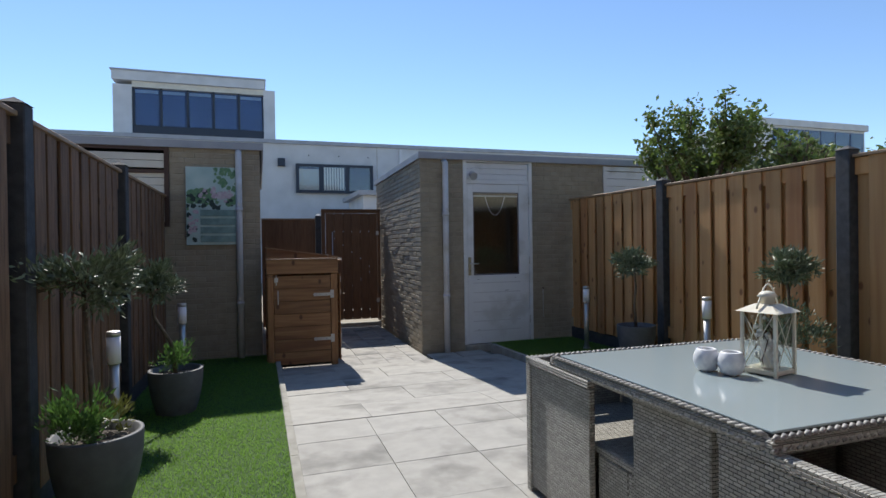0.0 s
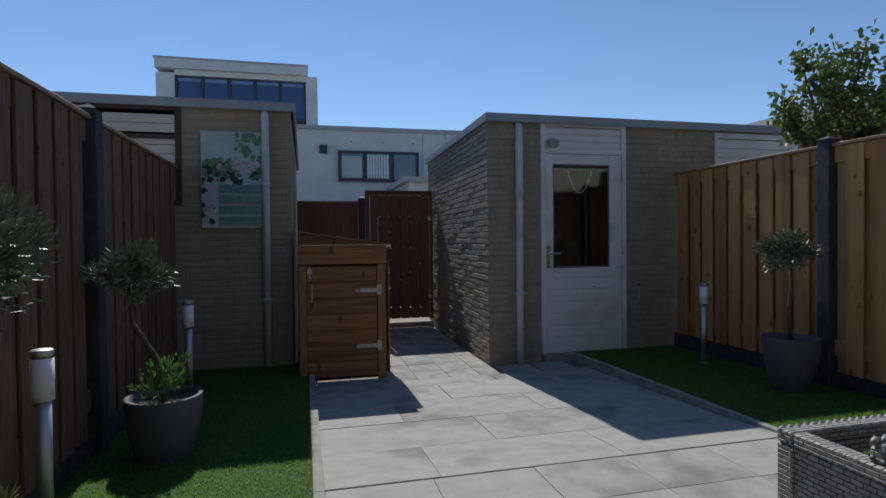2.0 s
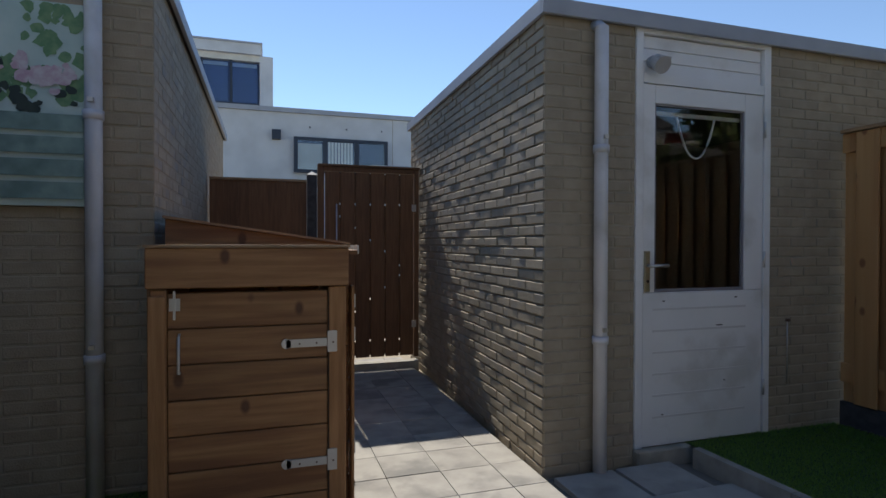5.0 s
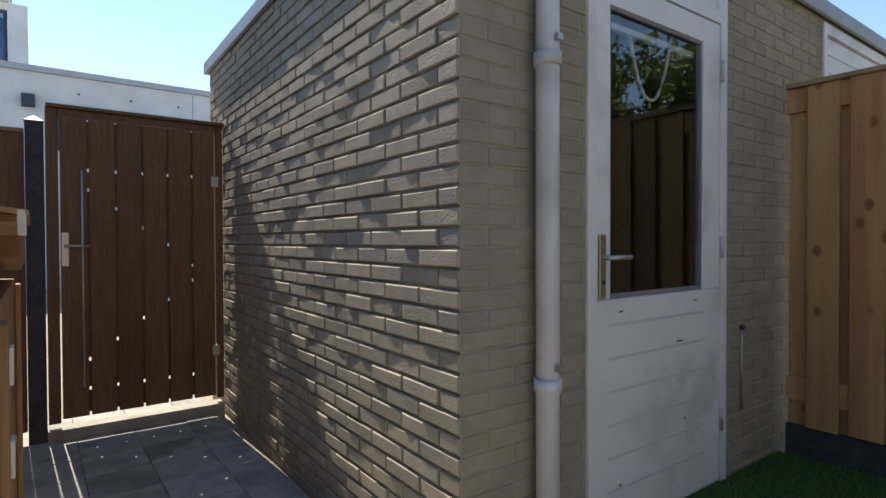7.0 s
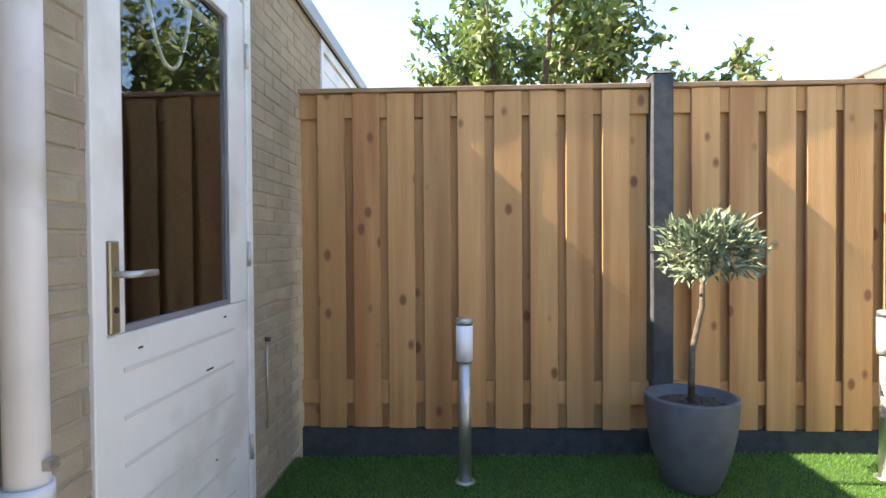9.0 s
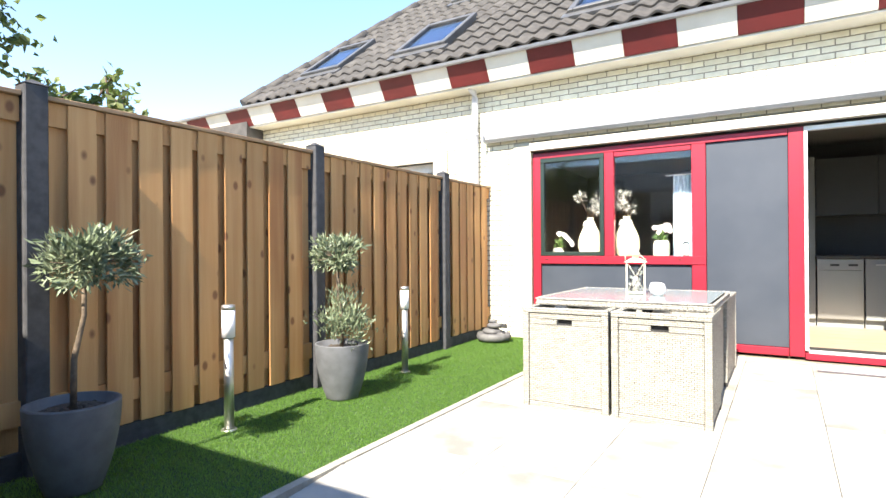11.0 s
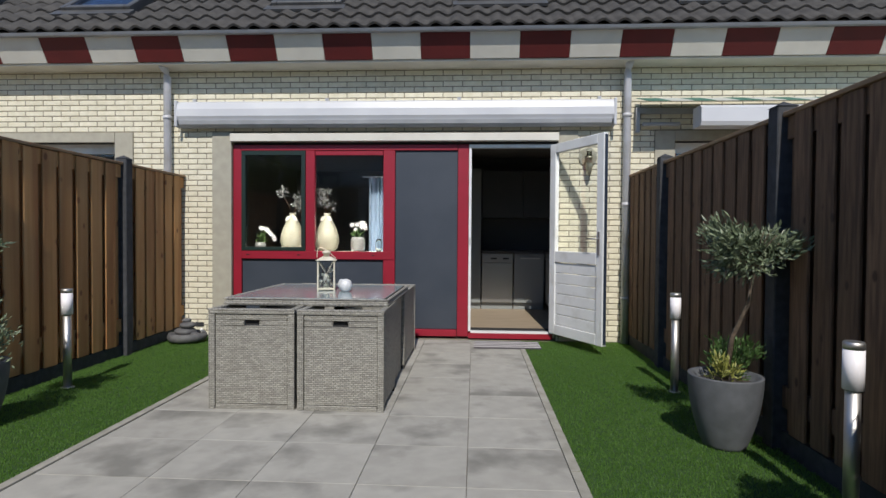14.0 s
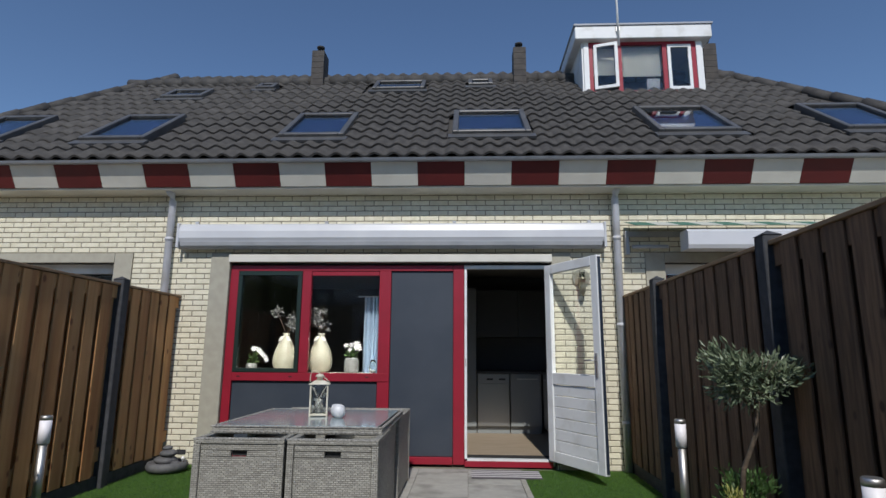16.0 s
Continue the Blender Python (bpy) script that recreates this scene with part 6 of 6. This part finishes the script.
for x in (5.0, -1.0, 13.0):
    part("panel_joint", B(x, 24.49, 0, x + 0.015, 24.4995, 5.44), M["mortar"], hb)
sh3 = thing("garden_room", "low pale flat-roofed outbuilding beyond the gate", "shed", pose(0.35, 0, -0.05))
part("wall", B(3.75, 19.5, -0.2, 7.6, 22.5, 2.95), M["stucco"], sh3)
bm = bmesh.new()
v = box(bm, 3.55, 19.3, 2.951, 7.8, 22.7, 3.10)
part("roof", bm, M["roofed"], sh3)

tw = thing("apartment_tower", "white rendered upper storey with a row of dark blue windows", "building", pose(0.95, 0, -0.38))
part("wall", B(-6.50, 31.2, -0.2, -5.70, 40, 9.45), M["stucco"], tw)
part("wall", B(0.24, 31.2, -0.2, 0.80, 40, 9.62), M["stucco"], tw)
part("wall", B(-5.699, 32.2, -0.2, 0.239, 40, 9.5), M["stucco"], tw)
part("roof_band", B(-6.50, 31.0, 9.62, 0.30, 40, 10.05), M["stucco"], tw)
part("soffit_band", B(-5.699, 31.2, 9.36, 0.239, 32.2, 9.619), M["fwhite"], tw)
part("roof_trim", B(-6.56, 30.94, 10.051, 0.36, 40.1, 10.12), M["roofed"], tw)
part("parapet_panel", B(-5.699, 31.3, 6.80, 0.239, 31.5, 7.55), M["navy"], tw)
for k in range(5):
    x0 = -5.66 + k * 1.178
    w = part("window", B(x0, 31.42, 7.56, x0 + 1.15, 31.44, 9.35), M["far_dark"], tw)
    part("pane", B(x0 + 0.07, 31.34, 7.6, x0 + 1.08, 31.35, 9.28), M["far_glass"], w)
    part("frame", B(x0 - 0.03, 31.28, 7.551, x0 + 0.06, 31.40, 9.359), M["navy"], w)
    part("blind", B(x0 + 0.08, 31.37, 9.12, x0 + 1.07, 31.39, 9.27), M["fwhite"], w)
part("band", B(-6.50, 31.0, 6.45, 0.30, 31.25, 6.78), M["stucco"], tw)
t2 = thing("distant_house", "distant white flat-roofed block with dark windows", "building", pose(0, 0, 0))
part("wall", B(37.8, 34, -0.2, 48.4, 42, 10.1), M["stucco"], t2)
part("roof_band", B(37.2, 33.8, 10.101, 48.6, 42.2, 10.6), M["stucco"], t2)
for k in range(6):
    w = part("window", B(38.4 + k * 1.65, 33.93, 8.3, 39.95 + k * 1.65, 33.95, 9.9), M["far_dark"], t2)
    part("pane", B(38.45 + k * 1.65, 33.90, 8.35, 39.9 + k * 1.65, 33.91, 9.85), M["pane"], w)


def tree(x, y, z0, base_h, centre, radii, n, seed, label, leaf_l=0.075, leaf_w=0.02, mat="leaf_t", name="garden_tree"):
    t = thing(name, label, "tree", pose(x, y, z0))
    rnd = random.Random(seed)
    bm = bmesh.new()
    tube(bm, [(0, 0, -0.1), (0.02, 0.02, base_h * 0.5), (0.0, 0.05, base_h)], [0.09, 0.07, 0.06], 10)
    cx, cy, cz = centre
    ends = []
    for k in range(22):
        a, e = rnd.uniform(0, 6.28), rnd.uniform(-0.35, 1.0)
        d = Vector((math.cos(a) * math.sqrt(max(0, 1 - e * e * 0.8)), math.sin(a) * math.sqrt(max(0, 1 - e * e * 0.8)), e))
        end = Vector(centre) + Vector((d.x * radii[0], d.y * radii[1], d.z * radii[2])) * rnd.uniform(0.75, 1.08)
        mid = Vector((0, 0, base_h)).lerp(end, 0.5) + Vector((rnd.uniform(-0.12, 0.12), rnd.uniform(-0.12, 0.12), rnd.uniform(-0.02, 0.15)))
        tube(bm, [(0, 0.03, base_h - 0.05), mid, end], [0.04, 0.02, 0.006], 6)
        ends += [mid.lerp(end, q) for q in (0.15, 0.4, 0.6, 0.8, 1.0)]
        for j in range(3):
            o = mid.lerp(end, rnd.uniform(0.2, 0.9))
            tip = o + Vector((rnd.uniform(-1, 1), rnd.uniform(-1, 1), rnd.uniform(-0.4, 0.8))) * 0.32 * radii[0]
            tube(bm, [o, tip], [0.010, 0.004], 5)
            ends += [o.lerp(tip, 0.5), tip]
    part("trunk", bm, M["bark"], t)
    rs = np.random.RandomState(seed)
    v, f = [], []
    E = np.array([e[:] for e in ends])
    for i in range(n):
        p = E[rs.randint(len(E))] + rs.normal(size=3) * 0.075 * radii[0]
        d = rs.normal(size=3) + np.array((0, 0, -0.2))
        d /= np.linalg.norm(d)
        s = np.cross(d, rs.normal(size=3))
        s /= np.linalg.norm(s)
        L, w = leaf_l * rs.uniform(0.6, 1.25), leaf_w * rs.uniform(0.7, 1.2)
        k = len(v)
        nn = np.cross(d, s) * w * 0.4
        v += [tuple(p), tuple(p + d * L * 0.5 + s * w + nn), tuple(p + d * L), tuple(p + d * L * 0.5 - s * w + nn)]
        f += [(k, k + 1, k + 2), (k, k + 2, k + 3)]
    mesh_part("crown", v, f, M[mat], t)


tree(5.92, 7.02, -0.1, 1.5, (0, 0, 2.5), (0.70, 0.78, 0.58), 6500, 21, "small green garden tree with a loose crown behind the fence", 0.07, 0.022)
tree(6.0, 5.86, -0.1, 1.6, (0, 0, 2.15), (0.36, 0.36, 0.26), 1100, 22, "sparse green shrub with thin branches behind the fence", 0.07, 0.022, name="garden_shrub")
tree(18.5, 13.4, -0.1, 1.6, (0, 0, 3.0), (1.9, 1.9, 1.0), 4200, 23, "rounded green trees beyond the fence", 0.17, 0.06)
tree(8.8, 8.1, -0.1, 1.6, (0, 0, 2.35), (0.8, 0.7, 0.36), 2600, 24, "green bushes beyond the sheds", 0.11, 0.04)
yu = thing("yucca", "spiky yellow-green yucca above the fence next door", "plant", pose(-0.95, 6.2, -0.1))
bm = bmesh.new()
tube(bm, [(0, 0, 0), (0, 0, 1.75)], 0.04, 8)
part("stem", bm, M["bark"], yu)
bm = bmesh.new()
rnd = random.Random(5)
for k in range(40):
    a, e, L = rnd.uniform(0, 6.28), rnd.uniform(-0.1, 1.3), rnd.uniform(0.3, 0.45)
    d = Vector((math.cos(a) * math.cos(e), math.sin(a) * math.cos(e), math.sin(e)))
    s = Vector((-math.sin(a), math.cos(a), 0)) * 0.014
    o = Vector((0, 0, 1.75))
    q = [bm.verts.new(p) for p in (o - s * 0.6, o + s * 0.6, o + d * L * 0.5 + s, o + d * L + Vector((0, 0, -0.06)), o + d * L * 0.5 - s)]
    bm.faces.new(q)
part("leaves", bm, M["leaf_y"], yu)
# ---- brickwork and paving pieces ----
side_place = lambda u, out, z: (SX - out + u * SKEW, SY + u, z)
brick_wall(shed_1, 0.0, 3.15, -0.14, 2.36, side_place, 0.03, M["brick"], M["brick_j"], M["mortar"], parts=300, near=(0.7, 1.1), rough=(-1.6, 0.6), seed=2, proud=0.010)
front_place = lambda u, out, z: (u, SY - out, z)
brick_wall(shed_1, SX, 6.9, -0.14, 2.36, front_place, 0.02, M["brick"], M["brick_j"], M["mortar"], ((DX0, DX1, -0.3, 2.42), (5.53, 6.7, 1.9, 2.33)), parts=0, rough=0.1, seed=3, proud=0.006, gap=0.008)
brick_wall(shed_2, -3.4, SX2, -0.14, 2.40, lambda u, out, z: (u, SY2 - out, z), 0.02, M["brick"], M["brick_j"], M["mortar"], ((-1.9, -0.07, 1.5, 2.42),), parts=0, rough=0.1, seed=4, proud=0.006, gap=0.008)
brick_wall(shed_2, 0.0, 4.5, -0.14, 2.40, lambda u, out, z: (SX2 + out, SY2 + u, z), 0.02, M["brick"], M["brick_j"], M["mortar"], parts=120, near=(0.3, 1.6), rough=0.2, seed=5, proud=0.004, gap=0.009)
cream_holes = [OPEN, NEIGH_L, NEIGH_R] + [p for p in PIERS]
brick_wall(house_wall, -4.2, 9.4, 0.0, 3.12, lambda u, out, z: (u, FY + out, z), 0.012, M["hbrick_o"], M["hbrick"], M["hmortar"], cream_holes, parts=300, near=(0.2, 1.2), rough=0.1, seed=6, proud=0.006, gap=0.010)

def slab(owner, x0, x1, y0, y1, z0, z1, mat, seed=[0]):
    seed[0] += 1
    r = random.Random(seed[0])
    w, d = round(x1 - x0, 3), round(y1 - y0, 3)
    bm = bmesh.new()
    g = 0.0014
    box(bm, x0 + g, y0 + g, -0.3, x1 - g, y1 - g, 0, bevel=0.0)
    dz = r.uniform(-0.0015, 0.0015)
    for v in bm.verts:
        v.co.z = (z0 if v.co.y < (y0 + y1) / 2 else z1) + dz if v.co.z > -0.1 else min(z0, z1) - 0.05
    top = [e for e in bm.edges if all(v.co.z > min(z0, z1) - 0.02 for v in e.verts)]
    bmesh.ops.bevel(bm, geom=top, offset=0.0018, segments=1, affect="EDGES")
    return part("slab", bm, mat, owner)


paving = struct("paving", B(KX0, 1.60, -0.2, KX1, 5.69, -0.03), M["joint"], "grey concrete slab paving with stained patches")
cols = [KX0, 1.615, 2.135, 2.640, 3.145, KX1]
ys = [1.60, 1.79, 2.29, 2.79, 3.29, 3.79, 4.295, 4.80, 5.30, 5.69]
for i, (x0, x1) in enumerate(zip(cols, cols[1:])):
    for y0, y1 in zip(ys, ys[1:]):
        slab(paving, x0, x1, y0, y1, 0.0, 0.0, M["slab"])
bm = bmesh.new()
v = box(bm, KX0, 5.70, -0.4, 6.9, 8.42, -0.05)
for q in v:
    if q.co.z > -0.1:
        q.co.z = ground_z(q.co.y) - 0.035
paving_2 = struct("paving_2", bm, M["joint"], "lower concrete slab paving falling towards the sheds")
r = 0
y = 5.70
while y < 8.0:
    y1 = min(y + 0.517, 8.02)
    x = KX0
    step = 1.03
    first = True
    while x < KX1 - 0.01:
        x1 = min(x + (0.56 if first and r % 2 == 0 else step), KX1)
        slab(paving_2, x, x1, y, y1, ground_z(y), ground_z(y1), M["slab"])
        x, first = x1, False
    y, r = y1, r + 1
for x in (2.9, 3.28):
    slab(paving_2, x - 0.03, x + 0.33, 8.02, 8.36, -0.12, -0.12, M["slab"])
paving_3 = struct("paving_3", B(SX2 + 0.02, 8.02, -0.4, SX - 0.02, 11.6, -0.155), M["joint"], "small square concrete tiles in the passage")
y = 8.025
while y < 11.5:
    x = 1.72 - 0.30 * 2
    while x < SX - 0.05:
        slab(paving_3, max(x, SX2 + 0.03), min(x + 0.30, SX - 0.022), y, y + 0.30, -0.12, -0.12, M["slab_s"])
        x += 0.30
    y += 0.30
